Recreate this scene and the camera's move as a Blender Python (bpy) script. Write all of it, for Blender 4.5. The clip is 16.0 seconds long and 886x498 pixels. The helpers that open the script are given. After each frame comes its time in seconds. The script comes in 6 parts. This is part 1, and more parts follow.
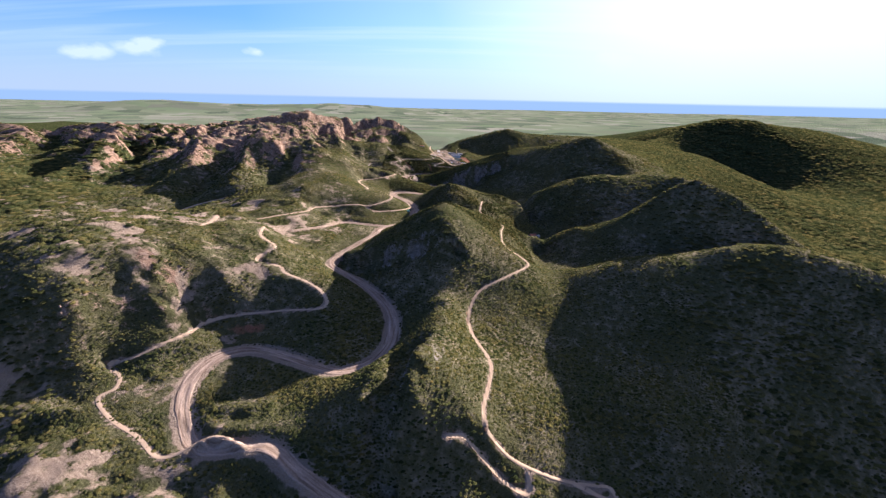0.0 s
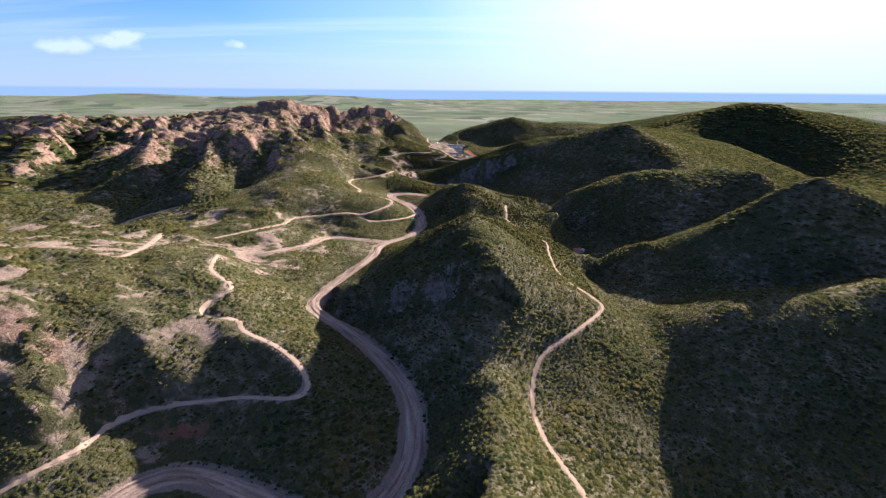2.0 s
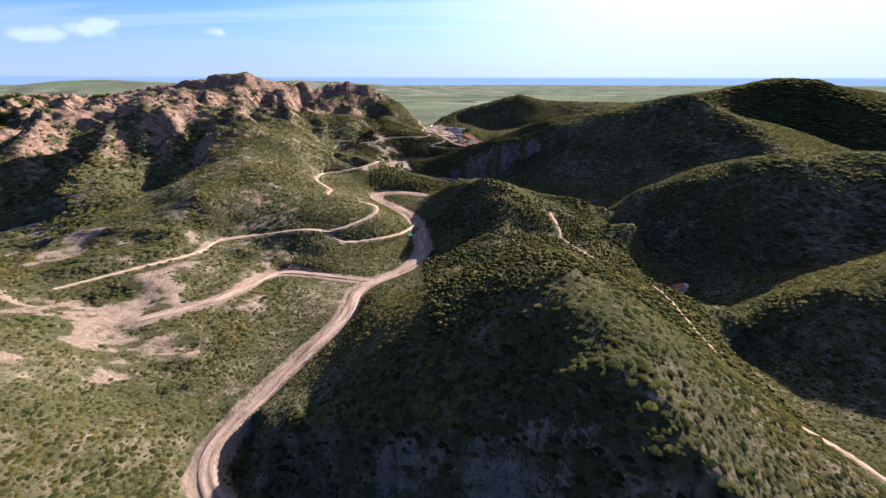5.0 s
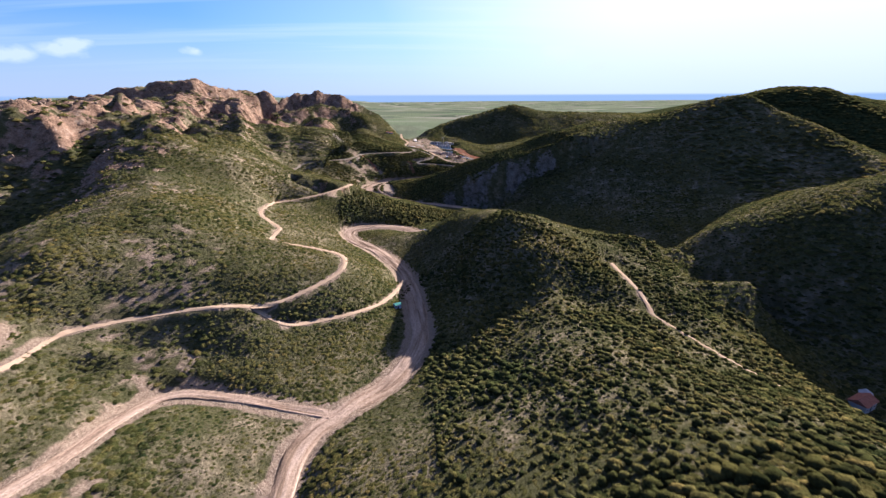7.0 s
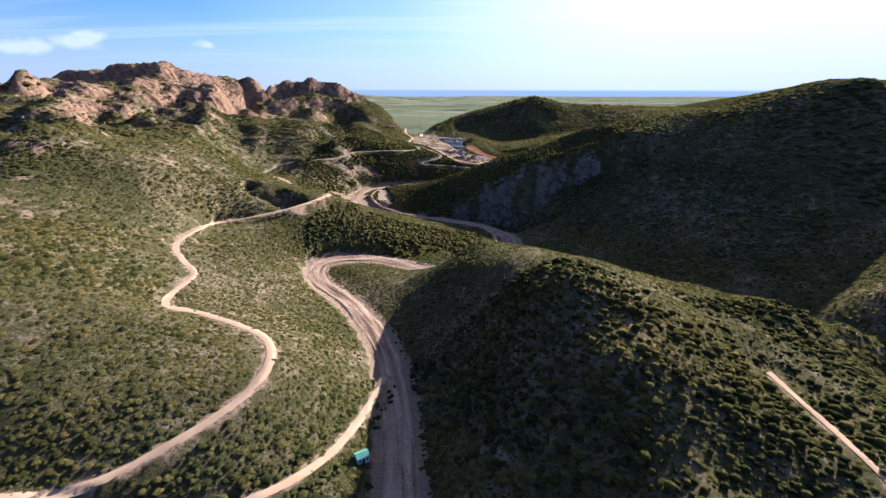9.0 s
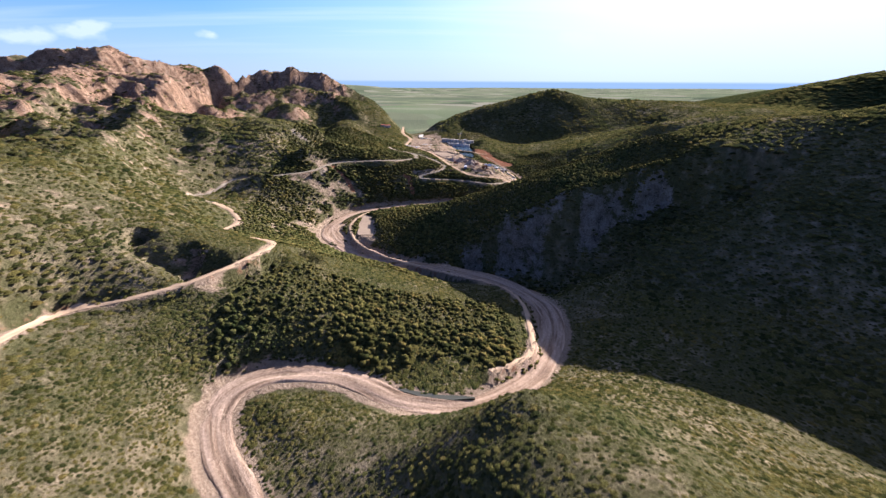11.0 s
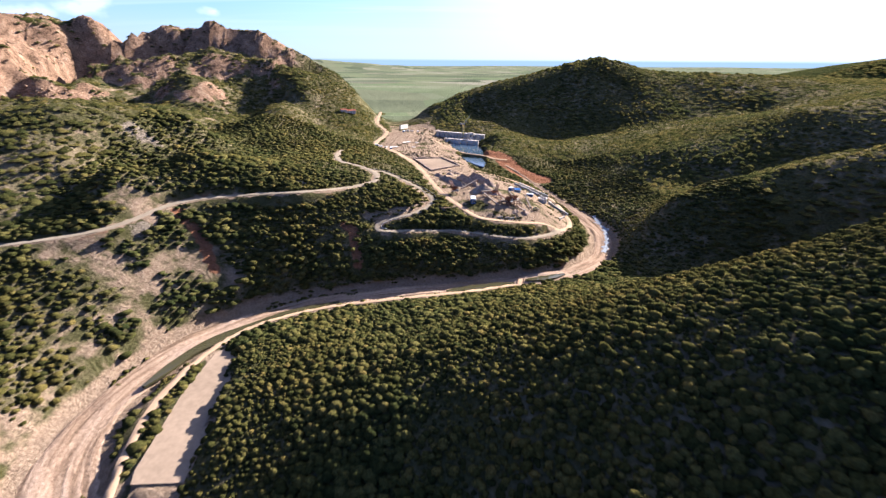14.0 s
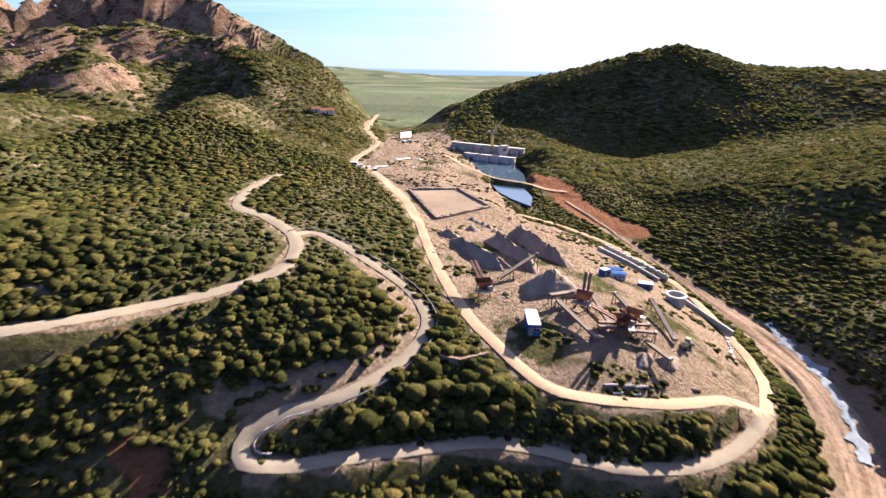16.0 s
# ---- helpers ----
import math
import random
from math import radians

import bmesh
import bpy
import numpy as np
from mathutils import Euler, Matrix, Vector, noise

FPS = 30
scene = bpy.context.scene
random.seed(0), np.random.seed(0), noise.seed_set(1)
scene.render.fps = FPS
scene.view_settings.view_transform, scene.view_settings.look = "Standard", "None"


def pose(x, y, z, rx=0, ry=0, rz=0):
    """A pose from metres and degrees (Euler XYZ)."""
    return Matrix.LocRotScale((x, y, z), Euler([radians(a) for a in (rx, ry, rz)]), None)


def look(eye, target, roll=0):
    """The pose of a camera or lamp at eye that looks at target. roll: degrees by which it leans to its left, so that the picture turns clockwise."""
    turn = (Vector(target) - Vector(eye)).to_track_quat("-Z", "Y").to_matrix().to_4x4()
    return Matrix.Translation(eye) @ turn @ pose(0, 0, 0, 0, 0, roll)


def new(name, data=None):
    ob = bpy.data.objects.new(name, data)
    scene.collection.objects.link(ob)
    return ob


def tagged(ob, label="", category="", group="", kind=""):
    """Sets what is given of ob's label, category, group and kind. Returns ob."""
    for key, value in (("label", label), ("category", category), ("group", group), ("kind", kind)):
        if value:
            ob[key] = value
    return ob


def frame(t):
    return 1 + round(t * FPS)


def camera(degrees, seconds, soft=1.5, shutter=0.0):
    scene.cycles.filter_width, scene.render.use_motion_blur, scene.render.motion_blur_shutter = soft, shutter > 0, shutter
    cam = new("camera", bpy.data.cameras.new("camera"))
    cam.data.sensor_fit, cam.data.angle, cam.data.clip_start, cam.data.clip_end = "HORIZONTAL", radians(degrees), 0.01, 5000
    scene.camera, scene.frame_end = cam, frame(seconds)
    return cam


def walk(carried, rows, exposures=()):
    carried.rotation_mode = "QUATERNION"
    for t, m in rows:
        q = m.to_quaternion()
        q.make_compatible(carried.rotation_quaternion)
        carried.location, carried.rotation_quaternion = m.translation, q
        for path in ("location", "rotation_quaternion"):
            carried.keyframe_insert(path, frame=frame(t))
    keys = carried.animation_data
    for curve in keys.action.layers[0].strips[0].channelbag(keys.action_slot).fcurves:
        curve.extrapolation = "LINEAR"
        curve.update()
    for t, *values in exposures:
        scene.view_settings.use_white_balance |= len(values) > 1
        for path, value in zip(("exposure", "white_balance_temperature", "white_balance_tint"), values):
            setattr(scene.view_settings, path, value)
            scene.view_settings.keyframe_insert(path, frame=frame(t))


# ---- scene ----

# ================================================================ camera
cam = camera(85.0, 16.0, soft=1.4, shutter=0.2)
ROWS = [
    (0.0, 0.00, 0.00, 78.08, 72.877, -1.201, 0.356),
    (0.5, -3.68, 18.06, 77.31, 72.280, -1.004, 0.312),
    (1.0, -8.16, 36.11, 75.32, 72.251, -0.894, -0.237),
    (1.5, -11.64, 53.64, 73.42, 71.891, -0.646, -1.030),
    (2.0, -14.12, 70.22, 71.09, 71.946, -0.522, -1.181),
    (2.5, -16.59, 86.01, 68.87, 71.316, -0.275, -1.998),
    (3.0, -18.14, 101.58, 66.47, 70.327, -0.101, -2.208),
    (3.5, -19.08, 116.87, 63.61, 70.344, -0.076, -2.809),
    (4.0, -19.68, 131.78, 60.81, 71.152, -0.463, -1.938),
    (4.2, -19.68, 137.91, 60.13, 70.753, -0.355, -1.996),
    (6.3, -24.28, 205.39, 51.77, 70.545, -0.111, -3.897),
    (6.5, -24.00, 211.86, 50.99, 71.186, -0.043, -3.648),
    (7.0, -23.48, 227.60, 49.26, 72.457, 0.247, -5.311),
    (7.5, -22.02, 242.14, 48.39, 72.437, 0.206, -6.034),
    (8.0, -20.01, 255.80, 47.26, 71.935, -0.156, -3.849),
    (8.5, -19.21, 269.32, 45.74, 72.841, -0.310, -3.754),
    (9.0, -18.56, 282.20, 44.84, 71.928, -0.155, -4.086),
    (9.2, -18.30, 287.04, 44.56, 71.849, -0.021, -4.238),
    (11.3, -13.48, 349.71, 45.99, 70.471, -0.342, -3.559),
    (11.5, -12.61, 357.38, 46.24, 69.831, -0.354, -3.477),
    (12.0, -10.73, 376.67, 45.81, 70.731, -0.580, -3.137),
    (12.5, -9.17, 394.31, 44.79, 70.510, -0.330, -3.288),
    (13.0, -7.29, 410.17, 43.55, 70.110, -0.336, -3.557),
    (13.5, -5.21, 426.19, 41.64, 69.308, -0.282, -3.537),
    (14.0, -3.94, 443.10, 39.04, 68.750, -0.405, -3.132),
    (14.5, -2.39, 459.83, 36.53, 68.463, -0.296, -3.142),
    (15.0, -1.40, 476.34, 34.55, 70.541, -0.930, -1.309),
    (15.5, -0.56, 491.71, 32.85, 70.129, -0.797, -1.290),
    (16.0, 0.00, 506.44, 31.01, 69.786, -0.958, -0.639),
]
EXPOSURES = [(0.0, 2.25, 5200, 22), (4.2, 2.25, 5200, 21), (6.5, 2.15, 5200, 21), (9.0, 2.2, 5250, 20), (11.5, 2.28, 5250, 20), (13.0, 2.45, 5350, 19), (14.5, 2.6, 5500, 18), (16.0, 2.55, 5700, 18)]
walk(cam, [(t, pose(x, y, z, rx, ry, rz)) for t, x, y, z, rx, ry, rz in ROWS], EXPOSURES)

# ================================================================ light
SUN_AZ, SUN_EL = radians(44), radians(23)


def make_world():
    world = bpy.data.worlds.new("sky")
    scene.world = world
    world.use_nodes = True
    nt = world.node_tree
    nt.nodes.clear()
    nd = lambda kind, **kw: put(nt, kind, **kw)
    sky = nd("ShaderNodeTexSky")
    sky.sky_type, sky.sun_disc = "NISHITA", False
    sky.sun_elevation, sky.sun_rotation = SUN_EL, SUN_AZ
    sky.air_density, sky.dust_density, sky.ozone_density = 1.2, 0.45, 4.0
    tc = nd("ShaderNodeTexCoord")
    sep = nd("ShaderNodeSeparateXYZ")
    nt.links.new(tc.outputs["Generated"], sep.inputs[0])
    zz = math_node(nt, "MAXIMUM", sep.outputs[2], 0.0)
    zp = math_node(nt, "ADD", zz, 0.10)
    u = math_node(nt, "DIVIDE", sep.outputs[0], zp)
    v = math_node(nt, "DIVIDE", sep.outputs[1], zp)
    comb = nd("ShaderNodeCombineXYZ")
    nt.links.new(u, comb.inputs[0])
    nt.links.new(v, comb.inputs[1])
    # high streaks
    mp = nd("ShaderNodeMapping")
    mp.inputs["Rotation"].default_value = (0, 0, radians(-14))
    mp.inputs["Scale"].default_value = (0.22, 1.5, 1)
    nt.links.new(comb.outputs[0], mp.inputs[0])
    n1 = nd("ShaderNodeTexNoise")
    n1.inputs["Scale"].default_value, n1.inputs["Detail"].default_value, n1.inputs["Distortion"].default_value = 1.3, 9, 0.5
    nt.links.new(mp.outputs[0], n1.inputs["Vector"])
    streak = ramp(nt, n1.outputs["Fac"], [(0.45, (0, 0, 0, 1)), (0.80, (0.55, 0.55, 0.55, 1))])
    # small cumulus over the far coast
    mp2 = nd("ShaderNodeMapping")
    mp2.inputs["Scale"].default_value = (16, 16, 30)
    nt.links.new(tc.outputs["Generated"], mp2.inputs[0])
    n2 = nd("ShaderNodeTexNoise")
    n2.inputs["Scale"].default_value, n2.inputs["Detail"].default_value = 1.3, 7
    nt.links.new(mp2.outputs[0], n2.inputs["Vector"])
    heap = None
    for az, el, w in ((18, 4.0, 0.085), (22.5, 3.0, 0.05), (28, 3.2, 0.04), (-30, 4.4, 0.075), (-35, 3.6, 0.06), (-20, 4.4, 0.04)):
        a, e = radians(az), radians(el)
        vm = put(nt, "ShaderNodeVectorMath", operation="SUBTRACT")
        nt.links.new(tc.outputs["Generated"], vm.inputs[0])
        vm.inputs[1].default_value = (math.sin(a) * math.cos(e), math.cos(a) * math.cos(e), math.sin(e))
        ms = put(nt, "ShaderNodeVectorMath", operation="MULTIPLY")
        nt.links.new(vm.outputs[0], ms.inputs[0])
        ms.inputs[1].default_value = (1 / w, 1 / w, 2.6 / w)
        ln = put(nt, "ShaderNodeVectorMath", operation="LENGTH")
        nt.links.new(ms.outputs[0], ln.inputs[0])
        one = math_node(nt, "SUBTRACT", 1.0, ln.outputs["Value"], True)
        heap = one if heap is None else math_node(nt, "MAXIMUM", heap, one)
    puff = ramp(nt, math_node(nt, "MULTIPLY", math_node(nt, "ADD", heap, 0.25), n2.outputs["Fac"]), [(0.30, (0, 0, 0, 1)), (0.52, (0.8, 0.8, 0.8, 1))])
    band = ramp(nt, sep.outputs[2], [(0.015, (0, 0, 0, 1)), (0.03, (1, 1, 1, 1)), (0.15, (1, 1, 1, 1)), (0.18, (0, 0, 0, 1))])
    low = nd("ShaderNodeMix", data_type="RGBA", blend_type="MULTIPLY")
    low.inputs["Factor"].default_value = 1
    nt.links.new(puff, low.inputs["A"])
    nt.links.new(band, low.inputs["B"])
    cover = nd("ShaderNodeMix", data_type="RGBA", blend_type="LIGHTEN")
    cover.inputs["Factor"].default_value = 1
    thin_out = ramp(nt, sep.outputs[2], [(0.03, (0, 0, 0, 1)), (0.08, (1, 1, 1, 1))])
    high = nd("ShaderNodeMix", data_type="RGBA", blend_type="MULTIPLY")
    high.inputs["Factor"].default_value = 1
    nt.links.new(streak, high.inputs["A"])
    nt.links.new(thin_out, high.inputs["B"])
    nt.links.new(high.outputs["Result"], cover.inputs["A"])
    nt.links.new(low.outputs["Result"], cover.inputs["B"])
    mix = nd("ShaderNodeMix", data_type="RGBA")
    nt.links.new(cover.outputs["Result"], mix.inputs["Factor"])
    nt.links.new(sky.outputs[0], mix.inputs["A"])
    mix.inputs["B"].default_value = (10.2, 8.6, 6.4, 1)
    # bright veil of thin cloud round the sun
    dot = put(nt, "ShaderNodeVectorMath", operation="DOT_PRODUCT")
    nt.links.new(tc.outputs["Generated"], dot.inputs[0])
    dot.inputs[1].default_value = (math.sin(SUN_AZ) * math.cos(SUN_EL), math.cos(SUN_AZ) * math.cos(SUN_EL), math.sin(SUN_EL))
    veil = ramp(nt, dot.outputs["Value"], [(0.44, (0, 0, 0, 1)), (0.70, (0.2, 0.2, 0.2, 1)), (0.83, (0.65, 0.65, 0.65, 1)), (0.91, (1, 1, 1, 1))])
    mixv = nd("ShaderNodeMix", data_type="RGBA")
    nt.links.new(veil, mixv.inputs["Factor"])
    nt.links.new(mix.outputs["Result"], mixv.inputs["A"])
    mixv.inputs["B"].default_value = (12.0, 9.6, 6.4, 1)
    mix = mixv
    # pale air low over the coast
    air = nd("ShaderNodeMix", data_type="RGBA")
    nt.links.new(ramp(nt, sep.outputs[2], [(0.0, (0.7, 0.7, 0.7, 1)), (0.05, (0.42, 0.42, 0.42, 1)), (0.13, (0, 0, 0, 1))]), air.inputs["Factor"])
    nt.links.new(mix.outputs["Result"], air.inputs["A"])
    air.inputs["B"].default_value = (7.0, 6.6, 4.9, 1)
    mix = air
    # the sea under the horizon
    below = ramp(nt, sep.outputs[2], [(0.0, (1, 1, 1, 1)), (0.004, (0, 0, 0, 1))])
    mix2 = nd("ShaderNodeMix", data_type="RGBA")
    nt.links.new(below, mix2.inputs["Factor"])
    nt.links.new(mix.outputs["Result"], mix2.inputs["A"])
    mix2.inputs["B"].default_value = (4.3, 4.7, 3.9, 1)
    tint = nd("ShaderNodeMix", data_type="RGBA", blend_type="MULTIPLY")
    tint.inputs["Factor"].default_value = 1
    nt.links.new(mix2.outputs["Result"], tint.inputs["A"])
    tint.inputs["B"].default_value = (0.80, 1.0, 1.56, 1)
    bg = nd("ShaderNodeBackground")
    bg.inputs["Strength"].default_value = 0.0265
    nt.links.new(tint.outputs["Result"], bg.inputs[0])
    out = nd("ShaderNodeOutputWorld")
    nt.links.new(bg.outputs[0], out.inputs[0])


def put(nt, kind, **kw):
    n = nt.nodes.new(kind)
    if "data_type" in kw:
        n.data_type = kw["data_type"]
    if "blend_type" in kw:
        n.blend_type = kw["blend_type"]
    if "operation" in kw:
        n.operation = kw["operation"]
    return n


def feed(nt, value, socket):
    if isinstance(value, (int, float, tuple)):
        socket.default_value = value
    else:
        nt.links.new(value, socket)


def math_node(nt, op, a, b=0.0, clamp=False):
    n = put(nt, "ShaderNodeMath", operation=op)
    n.use_clamp = clamp
    feed(nt, a, n.inputs[0])
    feed(nt, b, n.inputs[1])
    return n.outputs[0]


def ramp(nt, fac, stops):
    n = put(nt, "ShaderNodeValToRGB")
    el = n.color_ramp.elements
    el[0].position, el[0].color = stops[0]
    el[1].position, el[1].color = stops[-1]
    for p, c in stops[1:-1]:
        e = el.new(p)
        e.color = c
    nt.links.new(fac, n.inputs[0])
    return n.outputs[0]


make_world()
sun = new("sun", bpy.data.lights.new("sun", "SUN"))
sun.data.energy, sun.data.angle, sun.data.color = 5.0, radians(0.6), (1.0, 0.88, 0.73)
SUN_DIR = Vector((math.sin(SUN_AZ) * math.cos(SUN_EL), math.cos(SUN_AZ) * math.cos(SUN_EL), math.sin(SUN_EL)))
sun.matrix_world = look(SUN_DIR * 500, (0, 0, 0))

# ================================================================ materials


def material(name):
    m = bpy.data.materials.new(name)
    m.use_nodes = True
    nt = m.node_tree
    bsdf = nt.nodes["Principled BSDF"]
    bsdf.inputs["Specular IOR Level"].default_value = 0.0
    return m, nt, bsdf


def noise_tex(nt, scale, detail=6, rough=0.6, vec=None, distort=0.0):
    n = put(nt, "ShaderNodeTexNoise")
    n.inputs["Scale"].default_value, n.inputs["Detail"].default_value = scale, detail
    n.inputs["Roughness"].default_value, n.inputs["Distortion"].default_value = rough, distort
    if vec is None:
        vec = put(nt, "ShaderNodeNewGeometry").outputs["Position"]
    nt.links.new(vec, n.inputs["Vector"])
    return n.outputs["Fac"]


def mixc(nt, fac, a, b, blend="MIX"):
    n = put(nt, "ShaderNodeMix", data_type="RGBA", blend_type=blend)
    feed(nt, fac, n.inputs["Factor"])
    feed(nt, a, n.inputs["A"])
    feed(nt, b, n.inputs["B"])
    return n.outputs["Result"]


def bump(nt, height, bsdf, strength, dist):
    b = put(nt, "ShaderNodeBump")
    b.inputs["Strength"].default_value, b.inputs["Distance"].default_value = strength, dist
    nt.links.new(height, b.inputs["Height"])
    nt.links.new(b.outputs[0], bsdf.inputs["Normal"])


def simple(name, col, rough=0.8, metal=0.0, vary=0.18, scale=3.0, bumps=0.3, bdist=0.05):
    """A plain surface with two scales of variation."""
    m, nt, bsdf = material(name)
    big, fine = noise_tex(nt, scale * 0.25, 4), noise_tex(nt, scale * 4, 8)
    f = math_node(nt, "ADD", math_node(nt, "MULTIPLY", big, 0.6), math_node(nt, "MULTIPLY", fine, 0.4))
    lo = tuple(c * (1 - vary * 1.6) for c in col) + (1,)
    hi = tuple(min(1, c * (1 + vary * 1.6)) for c in col) + (1,)
    nt.links.new(ramp(nt, f, [(0.3, lo), (0.7, hi)]), bsdf.inputs["Base Color"])
    bsdf.inputs["Roughness"].default_value, bsdf.inputs["Metallic"].default_value = rough, metal
    if bumps:
        bump(nt, fine, bsdf, bumps, bdist)
    return m


def attr(nt, name):
    a = put(nt, "ShaderNodeAttribute")
    a.attribute_name = name
    return a.outputs["Fac"]


def terrain_material():
    m, nt, bsdf = material("hillside")
    n_big, n_mid, n_fine = noise_tex(nt, 0.035, 5), noise_tex(nt, 0.35, 7, 0.65), noise_tex(nt, 2.6, 8, 0.7)
    soil = ramp(nt, n_mid, [(0.35, (0.072, 0.0612, 0.0302, 1)), (0.55, (0.144, 0.112, 0.0612, 1)), (0.75, (0.216, 0.166, 0.101, 1))])
    grass = ramp(nt, n_fine, [(0.3, (0.028, 0.029, 0.011, 1)), (0.7, (0.086, 0.076, 0.031, 1))])
    far = ramp(nt, n_mid, [(0.35, (0.0125, 0.0165, 0.006, 1)), (0.52, (0.035, 0.0375, 0.012, 1)), (0.7, (0.065, 0.06, 0.02, 1))])
    cover = math_node(nt, "ADD", math_node(nt, "MULTIPLY", n_big, 0.7), math_node(nt, "MULTIPLY", n_mid, 0.6))
    base = mixc(nt, ramp(nt, cover, [(0.60, (0, 0, 0, 1)), (0.80, (1, 1, 1, 1))]), grass, soil)
    base = mixc(nt, attr(nt, "scrub"), base, far)
    grain = math_node(nt, "ADD", math_node(nt, "MULTIPLY", n_mid, 0.5), math_node(nt, "MULTIPLY", n_fine, 0.5))
    warm_rock = ramp(nt, grain, [(0.38, (0.04, 0.027, 0.016, 1)), (0.47, (0.14, 0.085, 0.05, 1)), (0.55, (0.215, 0.135, 0.082, 1)), (0.64, (0.30, 0.21, 0.14, 1))])
    grey_rock = ramp(nt, grain, [(0.38, (0.03, 0.025, 0.017, 1)), (0.48, (0.115, 0.092, 0.064, 1)), (0.64, (0.22, 0.18, 0.13, 1))])
    rock = mixc(nt, attr(nt, "warm"), grey_rock, warm_rock)
    rk = math_node(nt, "ADD", attr(nt, "rock"), math_node(nt, "MULTIPLY", math_node(nt, "SUBTRACT", n_mid, 0.5), 1.6))
    rk = math_node(nt, "ADD", rk, math_node(nt, "MULTIPLY", math_node(nt, "SUBTRACT", n_fine, 0.5), 0.8))
    base = mixc(nt, ramp(nt, rk, [(0.42, (0, 0, 0, 1)), (0.58, (1, 1, 1, 1))]), base, rock)
    sand = ramp(nt, n_fine, [(0.3, (0.14, 0.097, 0.060, 1)), (0.7, (0.265, 0.190, 0.122, 1))])
    sd = math_node(nt, "ADD", attr(nt, "sand"), math_node(nt, "MULTIPLY", math_node(nt, "SUBTRACT", n_mid, 0.5), 1.1))
    base = mixc(nt, ramp(nt, sd, [(0.42, (0, 0, 0, 1)), (0.6, (1, 1, 1, 1))]), base, sand)
    red = ramp(nt, n_fine, [(0.3, (0.12, 0.051, 0.024, 1)), (0.7, (0.216, 0.102, 0.054, 1))])
    rd = math_node(nt, "ADD", attr(nt, "cut"), math_node(nt, "MULTIPLY", math_node(nt, "SUBTRACT", n_mid, 0.5), 0.9))
    base = mixc(nt, ramp(nt, rd, [(0.45, (0, 0, 0, 1)), (0.65, (1, 1, 1, 1))]), base, red)
    # the farmed plain
    vor = put(nt, "ShaderNodeTexVoronoi")
    vor.inputs["Scale"].default_value = 0.012
    nt.links.new(put(nt, "ShaderNodeNewGeometry").outputs["Position"], vor.inputs["Vector"])
    fld = put(nt, "ShaderNodeSeparateColor")
    nt.links.new(vor.outputs["Color"], fld.inputs[0])
    field = ramp(nt, fld.outputs[0], [(0.0, (0.060, 0.072, 0.040, 1)), (0.35, (0.120, 0.125, 0.070, 1)), (0.6, (0.098, 0.118, 0.058, 1)), (0.85, (0.17, 0.155, 0.105, 1)), (1.0, (0.050, 0.062, 0.034, 1))])
    base = mixc(nt, attr(nt, "plain"), base, field)
    nt.links.new(base, bsdf.inputs["Base Color"])
    bsdf.inputs["Roughness"].default_value = 0.95
    h = math_node(nt, "ADD", n_mid, math_node(nt, "MULTIPLY", n_fine, 0.5))
    bump(nt, h, bsdf, 1.0, 0.9)
    return m


def leaf_material(name, dark, mid, light):
    m, nt, bsdf = material(name)
    isl = put(nt, "ShaderNodeNewGeometry").outputs["Random Per Island"]
    c = ramp(nt, isl, [(0.0, dark + (1,)), (0.5, mid + (1,)), (0.9, light + (1,)), (1.0, (light[0] * 1.15, light[1] * 1.02, light[2], 1))])
    fine = noise_tex(nt, 5.0, 6, 0.7)
    patch = noise_tex(nt, 0.05, 4)
    c = mixc(nt, 1.0, c, ramp(nt, fine, [(0.3, (0.35, 0.36, 0.38, 1)), (0.7, (1.5, 1.5, 1.45, 1))]), "MULTIPLY")
    c = mixc(nt, 1.0, c, ramp(nt, patch, [(0.3, (0.8, 0.9, 0.85, 1)), (0.7, (1.25, 1.1, 0.9, 1))]), "MULTIPLY")
    nt.links.new(c, bsdf.inputs["Base Color"])
    bsdf.inputs["Roughness"].default_value = 0.75
    bump(nt, fine, bsdf, 1.0, 0.25)
    return m


M_LAND = terrain_material()
M_SCRUB = leaf_material("scrub_leaves", (0.021, 0.024, 0.009), (0.046, 0.044, 0.014), (0.078, 0.068, 0.023))
M_DIRT = simple("dirt_road", (0.33, 0.225, 0.132), 0.95, vary=0.15, scale=1.2, bumps=0.5)
M_PAVED = simple("worn_asphalt", (0.215, 0.172, 0.115), 0.9, vary=0.12, scale=1.5)
M_ROCK = simple("warm_granite", (0.185, 0.128, 0.083), 0.9, vary=0.3, scale=0.8, bumps=0.8, bdist=0.2)
M_CRAG = simple("grey_crag", (0.105, 0.088, 0.066), 0.9, vary=0.32, scale=0.8, bumps=0.8, bdist=0.2)


